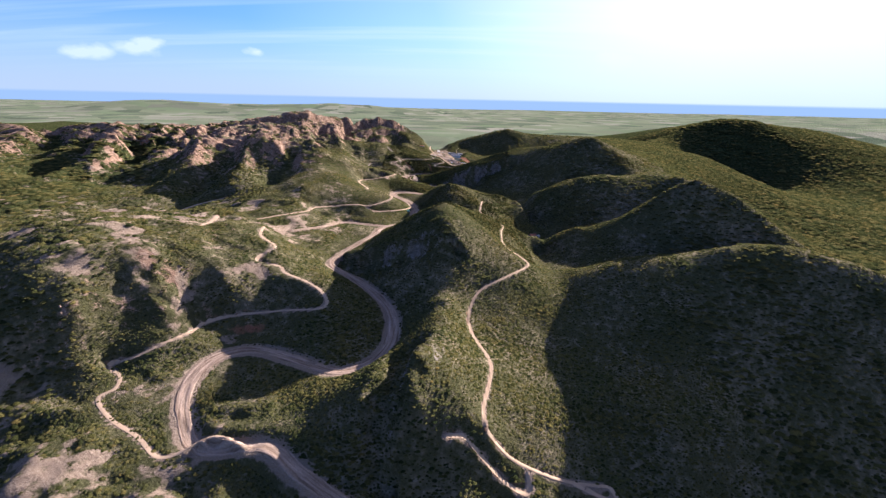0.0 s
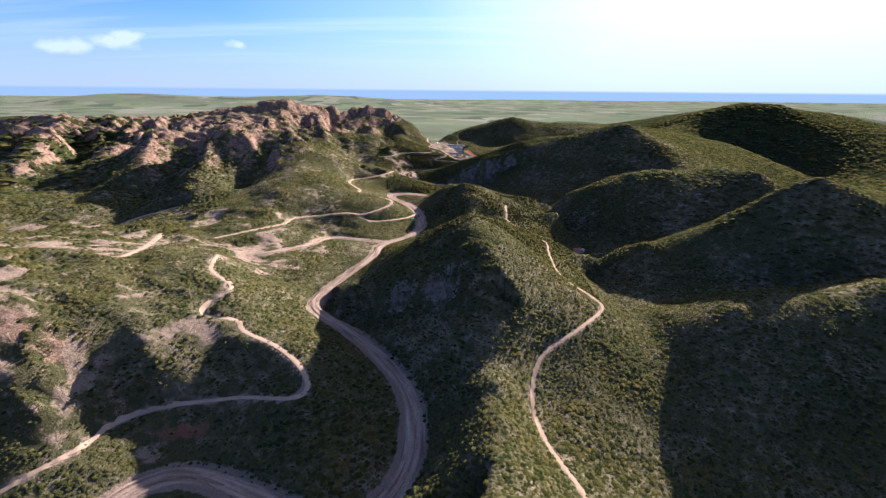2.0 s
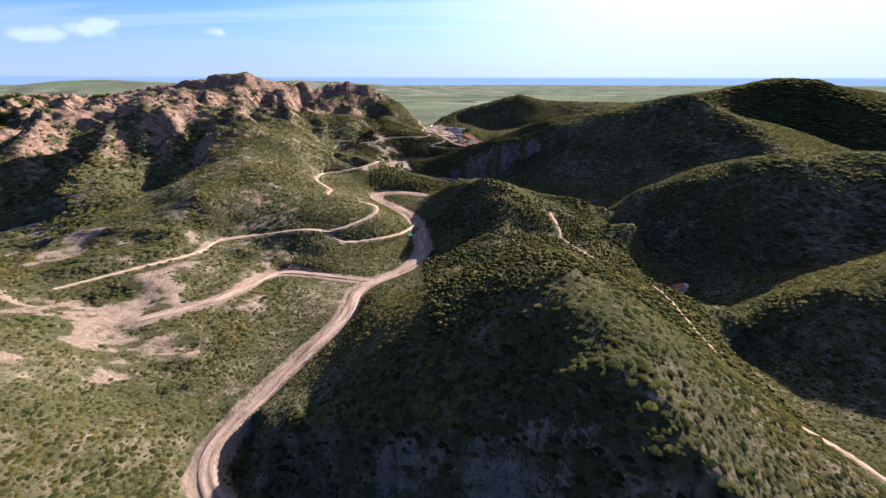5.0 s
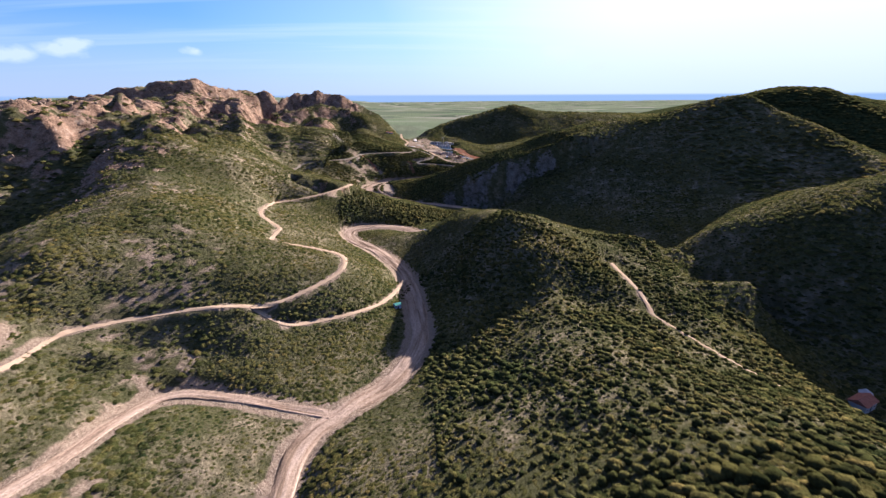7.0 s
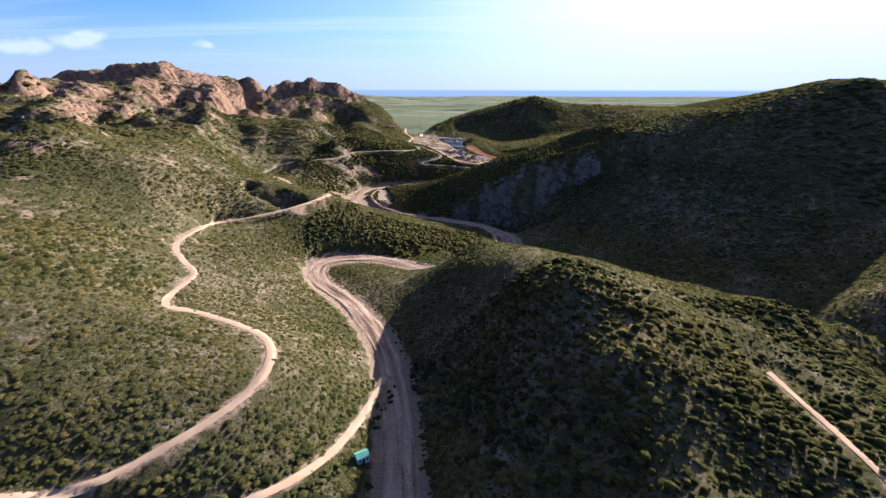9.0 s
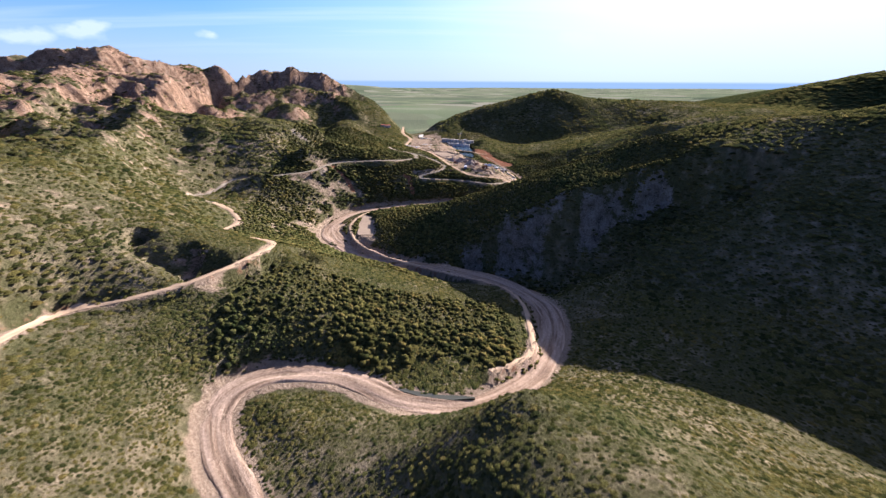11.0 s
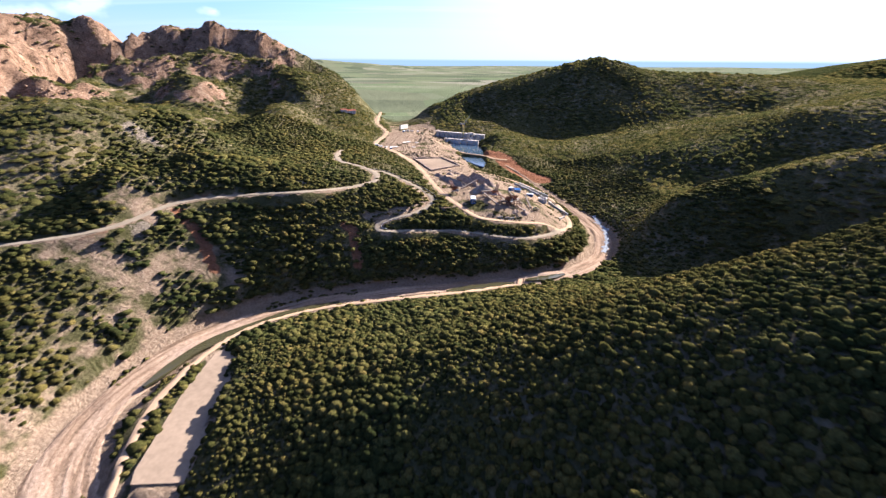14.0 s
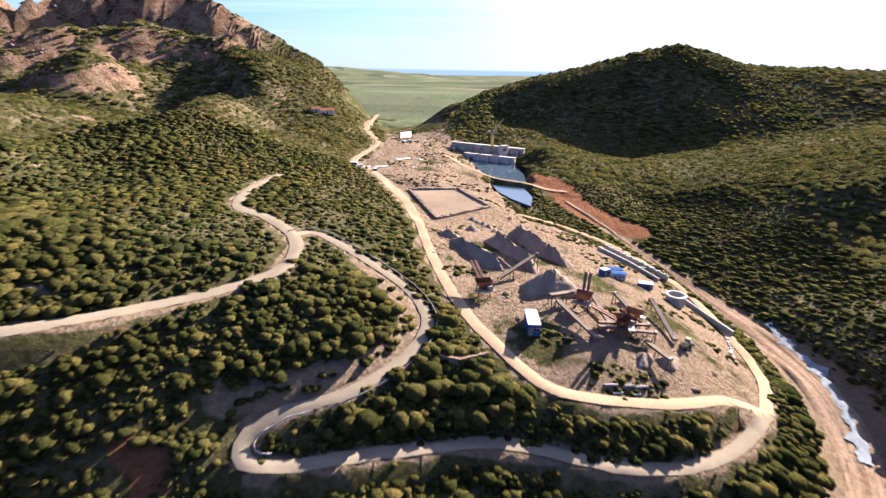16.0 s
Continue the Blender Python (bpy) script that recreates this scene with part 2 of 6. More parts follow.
def bed_material():
    """River gravel drawn out into bars and wet runnels along the flow."""
    m, nt, bsdf = material("river_gravel")
    comb = put(nt, "ShaderNodeCombineXYZ")
    nt.links.new(math_node(nt, "MULTIPLY", attr(nt, "along"), 0.07), comb.inputs[0])
    nt.links.new(math_node(nt, "MULTIPLY", attr(nt, "across"), 1.1), comb.inputs[1])
    bars = noise_tex(nt, 1.0, 5, 0.62, comb.outputs[0], 0.35)
    fine = noise_tex(nt, 2.4, 8, 0.72)
    c = ramp(nt, bars, [(0.28, (0.075, 0.052, 0.032, 1)), (0.40, (0.17, 0.115, 0.072, 1)), (0.52, (0.27, 0.19, 0.125, 1)), (0.70, (0.36, 0.265, 0.185, 1))])
    c = mixc(nt, 1.0, c, ramp(nt, fine, [(0.3, (0.6, 0.58, 0.55, 1)), (0.7, (1.25, 1.22, 1.2, 1))]), "MULTIPLY")
    nt.links.new(c, bsdf.inputs["Base Color"])
    bsdf.inputs["Roughness"].default_value = 0.95
    bump(nt, math_node(nt, "ADD", bars, fine), bsdf, 0.8, 0.2)
    return m


M_BED = bed_material()

# ================================================================ the plan: form lines of the land, metres
RIVER = [(-20.4, 95.5, -20.4), (-36.3, 104.9, -17.8), (-48.8, 113.3, -16.1), (-68.9, 115.5, -19), (-79.1, 127.3, -16.2), (-83.6, 140.7, -13.8), (-80.7, 153.7, -11.8), (-68.9, 158.7, -11), (-50.1, 151.7, -11), (-35.1, 145.7, -11.2), (-23.5, 150, -9.5), (-18.6, 162.8, -7.4), (-21.4, 182, -3.9), (-37.9, 205, -1), (-54.7, 224, 0.6), (-50.3, 243.4, 1.4), (-40.1, 267, 3.1), (-38.6, 285.8, 2.1), (-32.2, 294.4, 2.2), (-24.9, 302.6, 2.1), (-20.2, 315.3, 3), (-20.3, 330.6, 2.6)]
RIVER_MID = [(-20.3, 330.6, 2.6), (-21.3, 345, 2.2), (-23.5, 358.6, 2.1), (-29.8, 374.8, 2), (-39.6, 390.1, 2.2), (-41.8, 399.5, 2.6), (-35.8, 404.4, 2.9), (-25.8, 403.2, 3), (-15.9, 397.2, 2.6), (-6, 396.2, 2.4), (4.4, 405, 1.2), (12.3, 421.6, -0.5), (13.8, 435.1, -1.2), (7.7, 447, -0.8), (-4.9, 455.4, -0.4), (-17.6, 461.3, -0.4), (-29.3, 468.8, -0.2), (-38.2, 479.1, 1), (-40.6, 490, 1.2)]
RIVER_LOW = [(-40.6, 490, 1.2), (-36.5, 503.1, 1.5), (-26.7, 512.6, 1.7), (-13.4, 517.3, 1.8), (0.1, 519.6, 1.9), (13.5, 521.9, 2), (24.8, 525.4, 2.1), (34.3, 535.2, 1.2), (39.2, 548.1, 1.8), (37.3, 564.9, 2.6), (31, 583, 5.5), (25, 596, 8.2)]
WASH = [(-84, 262, 7), (-75, 271, 6), (-69, 281, 5), (-67, 293, 3), (-63, 301, 1.8), (-52, 300, 1.6), (-42, 296, 1.8), (-35, 293, 2)]
ROADS = {
    "west": [(-54.1, 112.9, -16.2), (-64.8, 116.6, -15.6), (-77.2, 111.8, -19.5), (-88.1, 118.4, -17.8), (-99.7, 124.3, -16.3), (-108.6, 132.2, -14.9), (-106, 137, -14.1), (-108.5, 143.3, -13.3), (-114.9, 147.9, -12.7), (-106.7, 150.8, -10.2), (-99.7, 156.1, -7.7), (-94.5, 162.1, -6.9), (-90.3, 172.1, -6.8), (-77.7, 176.3, -5.2), (-62.5, 175.9, -3.1), (-48.6, 171.2, 0.1), (-44.8, 173.8, 1.4), (-48.4, 180, 3.9), (-56.6, 188.1, 4.7), (-67.6, 194.5, 6.1), (-69.4, 197.3, 7.3), (-73.1, 198.2, 8.3), (-80.5, 199, 8.3), (-80.4, 202.6, 10.5), (-76.6, 208, 12.8), (-77.5, 212.6, 13.1), (-85.7, 218.9, 15.4), (-88.5, 230, 16.9)],
    "far_west": [(-116.4, 223.9, 18), (-121, 245.1, 15), (-131.9, 275.8, 10.9)],
    "spur": [(-180, 318, 2.2), (-170.4, 326.1, 5.5), (-154.1, 334.1, 9.1)],
    "mid": [(-108.5, 273.3, 9.6), (-95.8, 285.8, 9.9), (-86.1, 298.5, 9.4), (-85.1, 311.5, 8.5), (-79.5, 315.7, 8.5), (-73.8, 317.9, 8.6), (-61.1, 319, 9.8), (-50.6, 321.1, 8.9), (-44, 325.3, 9.9), (-38.5, 331.5, 10.9), (-36.8, 338, 11.8), (-39, 344.6, 11.7), (-44.1, 349, 11.7), (-51.3, 353.4, 11.8), (-57.3, 355.4, 12.4), (-58.6, 361.1, 12.4), (-59.1, 370.3, 12), (-63.4, 375.7, 13.2), (-67.8, 383.5, 13.9), (-68.4, 395.3, 13.7), (-68.1, 408.8, 11.8), (-59.3, 412.5, 12.7), (-51.6, 416.8, 13.7), (-45.3, 426.9, 14.2), (-43.5, 435.9, 13.6), (-47.6, 442.9, 12.4), (-57.8, 453.7, 10.2), (-62.4, 459.6, 9.8), (-62, 469.2, 9.2), (-66.4, 475.8, 11.1), (-72.9, 481.4, 11.9)],
    "branch": [(-53.5, 320.2, 8.3), (-46.8, 317.9, 5.8), (-43, 319, 5.3), (-34.5, 322.6, 5.4), (-28.9, 328.1, 4.8), (-25.2, 336.9, 4), (-22.8, 347, 3.3)],
    "dam": [(-72.9, 481.4, 11.9), (-84.2, 491.1, 11.4), (-80.4, 497.3, 11.1), (-78.2, 505.5, 12.1), (-75, 510, 13.3), (-62.6, 509.2, 14.6), (-50.7, 514.7, 15.2), (-44.3, 525.4, 16.2), (-34.5, 529.8, 16.3), (-25.7, 531.3, 16.4), (-18.9, 536.4, 15.7), (-15.5, 539.2, 15.6), (-12.9, 542.3, 15.6), (-12.2, 545.6, 15.8), (-13.6, 550.5, 16), (-17.4, 554.7, 16.5), (-21.5, 557.7, 16.9), (-24.2, 569.6, 16.2), (-24.9, 584.1, 14.9)],
    "hairpin": [(-13.6, 550.8, 15.9), (-11.8, 552.4, 15.6), (-6.9, 548.9, 14.5), (-2.5, 545.5, 12.9), (-0.6, 541.6, 12.2), (-1.2, 537.9, 11.8), (-3.4, 534.7, 11.5), (-6, 532.5, 11.3), (-9.3, 531.5, 10.8), (-11.1, 530.2, 10.2), (-11.2, 528.9, 9.8), (-10, 528.1, 9.7), (-6.8, 528.7, 9.5), (-2.3, 530.1, 9), (3.4, 531.5, 8.4), (7.1, 531.3, 8), (11.3, 530.4, 7.7), (15.9, 530.8, 7), (19.8, 532.3, 6.6), (23.1, 534.5, 6.4), (26.4, 537.5, 6)],
    "quarry": [(-2.2, 567, 12.6), (-0.6, 556.3, 12.6), (1.1, 548.1, 12.3), (2.9, 542.4, 11.8), (4.5, 539.5, 11.4), (6.4, 536.9, 10.6), (8.5, 535.2, 9.9), (12.5, 534.6, 9.4), (17.7, 535.2, 8.7), (22.4, 536.7, 7.9), (26.4, 537.5, 6)],
    "bank": [(13.8, 582.6, 9.2), (20.8, 581.5, 7.5), (26.6, 575.7, 6.6), (30, 567.5, 6), (31.6, 559.2, 5.4), (31.4, 550.9, 5), (30.1, 543.7, 5), (26.4, 537.5, 6)],
    "access": [(-2.2, 567, 12.6), (-5.3, 579.2, 13.2), (-12.8, 601.4, 12.4), (-17.3, 609.5, 12.9), (-14.8, 631.1, 13.7), (-19.3, 644.2, 15.7), (-19.8, 673.8, 17.3)],
    "east": [(13.3, 115.7, -9.1), (13, 122.2, -7.9), (16.8, 142.4, -5.6), (11.6, 159.7, -3.6), (10.7, 171.7, -0.9), (15.5, 184.2, 3.8), (27.8, 193.5, 7), (37.9, 204.4, 8), (36.9, 210.4, 9.4), (30.3, 218.6, 11.6)],
    "east_path": [(30.3, 218.6, 11.6), (29.1, 227.6, 12.5), (30.3, 243.8, 13.1), (33.2, 263.4, 11.6), (28.2, 287.1, 9.6), (23.3, 306.6, 9.9)],
    "east_top": [(23.3, 306.6, 9.9), (24.6, 314.6, 11.2), (26.6, 332.6, 11)],
    "low_east": [(26.5, 109.4, -10.2), (25.5, 113, -8.8), (24.8, 108.3, -13.5), (14.2, 110, -11.5), (6.7, 112.1, -9.4), (1.4, 110.3, -10.3)],
    "low_side": [(13.7, 115.2, -8.8), (20.1, 114, -9.8), (33.6, 114.2, -12.5), (50, 114, -14.9), (51.5, 110.5, -15.8), (39.2, 114.1, -10.8)],
    "river": [(-2.9, 402.9, 3.3), (1.9, 406.3, 2.7), (5.8, 411.6, 2.1), (8, 424.1, 1.4), (8.9, 434.7, 0.1), (5.4, 443.3, 0.3), (-5, 450.8, 0.3), (-14.4, 456.9, 0.7), (-23, 464.6, 0.6), (-30.3, 472.4, 1.6), (-33.7, 483.8, 2), (-33.8, 494.6, 2.2), (-29.8, 505.2, 2.3), (-21, 511.2, 2.5), (-8.8, 513.3, 3.1), (4.5, 515.7, 3.1), (13.4, 518, 3.2)],
}
RIDGES = {
    "massif_crest": [(-248.1, 586.5, 44.4), (-229, 598.3, 47.8), (-200.2, 596.2, 56.4), (-170, 611.8, 60.0), (-160, 622, 55.5), (-147, 640, 53), (-127, 659.4, 49.5), (-121, 670, 45), (-117, 681, 43.5)],
    "dome_crest": [(-117, 683, 43.5), (-106, 684, 50), (-97, 682, 52), (-83, 682, 51.3), (-72.5, 684, 49), (-54.3, 681.1, 41.5), (-41, 680.7, 34), (-25, 676.6, 23.5), (-11.9, 671.4, 14.8)],
    "plateau_edge": [(-514.8, 555.1, 42.5), (-502.7, 619, 25.4), (-384.4, 558.1, 43.1), (-341, 572.8, 45), (-284.6, 610, 42.1), (-238.1, 604.5, 48.4)],
    "buttress_a": [(-306, 455, 41), (-300, 425, 33), (-296, 392, 17)],
    "buttress_b": [(-224, 447, 42), (-214.6, 418.5, 33), (-211, 388, 18)],
    "buttress_c": [(-173, 432, 44), (-157, 408, 46.6), (-158, 382, 33), (-152.4, 343.3, 18.5)],
    "buttress_d": [(-128, 432, 44), (-112, 416, 41), (-104.4, 379.6, 26.5), (-97.2, 327.6, 20.1)],
    "ravine_a": [(-346, 455, 32), (-338, 420, 17), (-334, 385, 9)],
    "ravine_b": [(-268, 458, 33), (-258, 425, 18), (-252, 388, 9)],
    "ravine_c": [(-196, 458, 36), (-188, 428, 22), (-184, 396, 11), (-180, 362, 7)],
    "ravine_d": [(-143, 398, 35), (-137, 380, 21), (-131, 362, 13)],
    "massif_foot": [(-66.5, 506.9, 16.2), (-46.3, 592, 20.1), (-60.5, 673.7, 42)],
    "west_hill": [(-104, 176, 8), (-116, 180, 21), (-136, 171, 23)],
    "west_plateau": [(-125, 190, 22), (-160, 185, 23), (-184, 210, 20.4), (-225, 235, 15)],
    "west_face": [(-131.2, 137.4, -13), (-124.8, 150.2, 7), (-150, 145, 8)],
    "west_brow": [(-87.5, 182.5, 8), (-92, 190, 12), (-65.9, 193, 6.2)],
    "west_flat": [(-76.2, 234.5, 5.6), (-86.8, 268, 5.4), (-68.9, 291.3, 4.4)],
    "first_hill": [(-7, 111, 2.5), (-4, 123.5, 7.6), (-0.5, 142.5, 5.5), (1.2, 168.8, 6.5), (2.6, 182, 9.0), (1.8, 191, 15.5), (0.2, 198, 23.5), (0.3, 206.4, 28.8), (0.8, 226.2, 31.4), (3, 263.2, 20.9), (5.6, 296.1, 13.4), (5.5, 321, 13.2), (4.5, 328, 17.6), (3, 343, 20.9), (1, 352, 18.9), (-2.1, 360.8, 17.3), (-2.6, 382.6, 13.4)],
    "first_hill_side": [(3, 343, 20.9), (10.5, 338, 18.8), (18.7, 333.3, 15.1)],
    "first_hill_foot": [(-9, 316, 6.5), (2, 313.5, 9.3), (12, 313, 9.8)],
    "first_hill_back": [(21.9, 355.3, 14.2), (39.6, 362.8, 8)],
    "central_hill": [(-0.6, 678.9, 21.4), (15.8, 682.6, 25.1), (35.2, 686.7, 29.8), (58.8, 691.1, 34.5), (85.5, 692, 41.1), (98.5, 690.1, 38.9), (114.2, 691.4, 34.6), (173.6, 703.1, 33), (248.5, 729.6, 28.3), (328.5, 766.1, 20.7)],
    "ridge_c": [(157.9, 322.3, 32), (165.7, 394.6, 24.6), (150.6, 411.5, 33.8), (139.5, 427.1, 41.6), (129.6, 436.7, 49.5), (118, 450.8, 46), (100.4, 463.1, 39.2), (68.5, 482.5, 33.1), (46.2, 486.6, 25.7), (29.9, 485.2, 20.5), (12.6, 481.3, 15.8), (-0.4, 481.2, 11.5), (-10.3, 481.7, 7.5), (-18, 480.7, 4.2)],
    "spur_c_mid": [(132.8, 341.2, 30.1), (94.7, 332.1, 28.6), (64.1, 323.3, 17.4), (42.6, 316.6, 7.6)],
    "spur_b": [(161.6, 227.5, 22), (152.6, 228.8, 28.6), (142.9, 235.4, 36), (125.7, 239.9, 42.8), (111.2, 247.6, 33.9), (96, 256.3, 19.2), (74.1, 261.7, 11.5), (53.3, 267.9, 6.1)],
    "spur_a": [(52.5, 197.4, 2.1), (73.8, 194.6, 13.3), (100.5, 192, 17), (117, 190, 22.5), (139, 192, 23.3), (157, 190, 19.7), (181, 186, 13.1)],
    "spur_a_face": [(112, 169, 2), (140, 169, 1), (166, 165, -6)],
    "south_hollow": [(72, 126, -17), (110, 136, -20), (150, 136, -27), (190, 140, -32)],
    "spur_d": [(39.7, 540.4, 4), (46.9, 531.8, 14.6), (68.4, 530, 21.2), (88.3, 528.4, 25.7), (111.9, 527.2, 26.8), (158.4, 503.5, 35.9)],
    "spur_e": [(45.3, 599.8, 6.1), (60.7, 592.6, 9.5), (71, 587.5, 14.1), (91.4, 585.9, 18.6), (112, 587.9, 25.6), (135.5, 590.5, 29.2), (173.9, 598.6, 33.2)],
    "far_right": [(330, 850, 14), (365, 832, 28), (392, 812, 42), (422.8, 792.2, 52), (467.5, 777.8, 54), (548, 816.7, 46.2), (665.5, 878.6, 37.2), (760, 900, 15)],
    "bench_south": [(-135, 440, 43), (-133.7, 454.5, 42.7)],
    "bench_mid": [(-122.5, 491.2, 37.1), (-99.4, 477.5, 29.4), (-79.4, 408.0, 24.9)],
    "bench_north": [(-128.7, 597.4, 39.2), (-108.7, 627.4, 31.1)],
    "dome_step": [(-116, 640, 39.5), (-110.4, 636.1, 37.8), (-97.2, 641.8, 38.4), (-84.0, 630.3, 35.7)],
    "dome_skirt": [(-84.2, 554.2, 31.0), (-73.6, 545.5, 29.2), (-57.2, 562.3, 27.7)],
    "dome_toe": [(-66.7, 532.8, 23.6), (-55.8, 526.6, 23.5), (-46.3, 537.8, 23.3)],
    "dome_low": [(-70.3, 644.5, 30.3), (-54.6, 638.6, 22.3), (-38.8, 619.5, 17.0), (-24.4, 632.3, 17.6)],
    "dome_cut": [(-36, 650, 26), (-31.8, 652.0, 24.6)],
    "spur_west": [(-107.6, 397.3, 31.4), (-84.2, 377.1, 22.3), (-85.5, 356.0, 24.1)],
    "spur_toes": [(-225.1, 375.6, 12.3), (-200, 352, 10)],
    "east_shelf": [(33.4, 361.2, 11.1), (52.2, 348.6, 12.3), (65.5, 351.4, 14.6)],
    "east_gully": [(45, 153.4, -10.7), (76.7, 154.4, -11.5), (110.8, 167.3, 1.9)],
    "east_stream": [(45.9, 221.5, -0.3), (60, 300.6, -3.7), (55.4, 336.2, 2.3), (49.8, 386.2, 0.5), (29.6, 410.3, 0.3)],
    "promontory_nose": [(-16, 471.5, 2.2), (-7, 470.4, 5.2), (2, 470, 8.8), (12, 468, 13.2)],
    "promontory_foot": [(-23, 470, 2.2), (-12, 464.5, 1.6), (2.6, 462, 3), (20.2, 452.6, 3)],
    "promontory_brow": [(12.6, 463.6, 12.6), (27.8, 458.8, 19.7), (40.3, 467.1, 22.8)],
    "quarry_floor": [(2.4, 562.4, 11.9), (9.2, 569.9, 10.5), (12.6, 562.8, 10.1), (15.7, 548.5, 10.2), (21.6, 556, 8.6), (22.4, 544, 8.8), (10.1, 543.6, 10.8)],
    "yard": [(-6.5, 592.8, 13.1), (3.7, 601.5, 11.2), (7, 584, 10.7), (-8.6, 644, 12.8), (3.8, 640.4, 10.2), (-1.9, 618.7, 12.4)],
    "lake_floor": [(16, 590, 8), (14, 607, 8), (15, 622, 8), (14, 634, 8.5)],
    "dam_bank": [(9, 610, 11.5), (8, 625, 12), (22, 612, 12), (24, 626, 14), (20, 638, 12)],
    "plain_edge": [(-175, 842, 2), (-65, 800, 3), (64, 788, 3), (165, 818, 2)],
    "hill_brow": [(-0.6, 203.5, 26.8), (-12.2, 208.6, 20.3), (-24.3, 215.5, 14.9), (-36.1, 223.0, 8.3), (-47.3, 231.1, 3.9)],
    "hill_foot": [(-13.0, 168.8, -3.8), (-15.0, 182.0, -2.1), (-25.1, 194.5, -0.8), (-37.9, 206.8, 0.0)],
    "dome_foot": [(-14.4, 333.8, 3.6), (-15.4, 344.8, 3.3), (-17.4, 361.8, 3.1), (-25.8, 382.7, 3.2)],
    "valley_ab": [(55.9, 237.0, -1.1), (70.3, 229.3, 1.2), (93.9, 224.5, 6.5), (126.0, 218.7, 13.0), (159.3, 212.7, 13.3)],
    "valley_bc": [(61.8, 300.4, -2.7), (88.1, 298.9, 0.7), (117.1, 298.1, 7.6), (149.5, 298.6, 15.1)],
    "valley_cc": [(57.1, 368.8, 1.4), (83.1, 384.8, 9.4), (112.0, 390.3, 17.0), (140.9, 389.3, 20.3)],
    "valley_far": [(203.7, 267.3, -10.7), (239.4, 327.3, -15.0), (254.8, 415.6, -11.0)],
    "valley_pd": [(46.4, 512.9, 4.2), (76.5, 508.9, 9.9), (108.5, 505.3, 16.6)],
    "valley_de": [(55.1, 567.5, 5.5), (89.9, 562.2, 11.2), (121.9, 560.0, 17.0)],
    "central_face": [(28, 668, 18.5), (46, 667, 22), (66, 668, 26.5), (90, 668, 28.5), (118, 670, 27)],
    "valley_ec": [(51.6, 644.8, 10.5), (90.9, 645.8, 15.4), (141.0, 647.9, 19.9)],
    "meander_core": [(-46, 192, 4.5), (-39, 188, 2.8), (-33, 180, -0.5), (-29, 172, -3.5)],
    "gap": [(-15, 658, 12.5), (-12, 690, 8), (-8, 725, 5), (0, 765, 3.5)],
    "east_brow": [(46.6, 460.9, 23.5), (62.0, 452.8, 27.5)],
    "east_foot": [(33.6, 438.7, 2.4), (53.4, 423.5, 4.6)],
    "rim_west": [(-345.2, 74.2, 27.9), (-433.7, 233.1, 52.3), (-348.6, 282.2, 13.2), (-258.4, 192.7, 10), (-251.3, 328.3, 6.7), (-434.8, 405.3, 34.8)],
    "rim_south": [(-210.8, 98.6, -47), (-5.2, 65.7, -44.4), (163.5, 100.7, -50.1), (-107.9, 96.9, -19.6), (50, 91.5, -21.4)],
    "rim_east": [(243.2, 231.4, -35), (284.4, 416.9, -27.3), (348.6, 544.5, -5.5), (358.7, 672.2, 5.6), (408.7, 689.5, -54.9)],
}

# ================================================================ land


def spline(pts, step):
    """A smooth line through the points, resampled about every step metres."""
    p = np.array(pts, float)
    q = np.vstack([2 * p[0] - p[1], p, 2 * p[-1] - p[-2]])
    out = []
    for i in range(len(p) - 1):
        a, b, c, d = q[i], q[i + 1], q[i + 2], q[i + 3]
        n = max(1, int(round(np.linalg.norm(c - b) / step)))
        for u in np.arange(n) / n:
            out.append(0.5 * (2 * b + (c - a) * u + (2 * a - 5 * b + 4 * c - d) * u * u + (3 * b - a - 3 * c + d) * u ** 3))
    out.append(p[-1])
    return np.array(out)


def to_line(x, y, line, chunk=40000):
    """The distance from each (x, y) to a line in plan, the line's height there, and the side (positive: to its left)."""
    a, b = line[:-1], line[1:]
    ab = b[:, :2] - a[:, :2]
    ll = (ab ** 2).sum(1) + 1e-9
    dist, high = np.empty(len(x)), np.empty(len(x))
    for s in range(0, len(x), chunk):
        px, py = x[s:s + chunk, None] - a[None, :, 0], y[s:s + chunk, None] - a[None, :, 1]
        u = np.clip((px * ab[:, 0] + py * ab[:, 1]) / ll, 0, 1)
        d2 = (px - u * ab[:, 0]) ** 2 + (py - u * ab[:, 1]) ** 2
        k = d2.argmin(1)
        r = np.arange(len(k))
        dist[s:s + chunk] = np.sqrt(d2[r, k])
        high[s:s + chunk] = a[k, 2] + u[r, k] * (b[k, 2] - a[k, 2])
    return dist, high


def smooth01(v, lo, hi):
    u = np.clip((v - lo) / (hi - lo), 0, 1)
    return u * u * (3 - 2 * u)


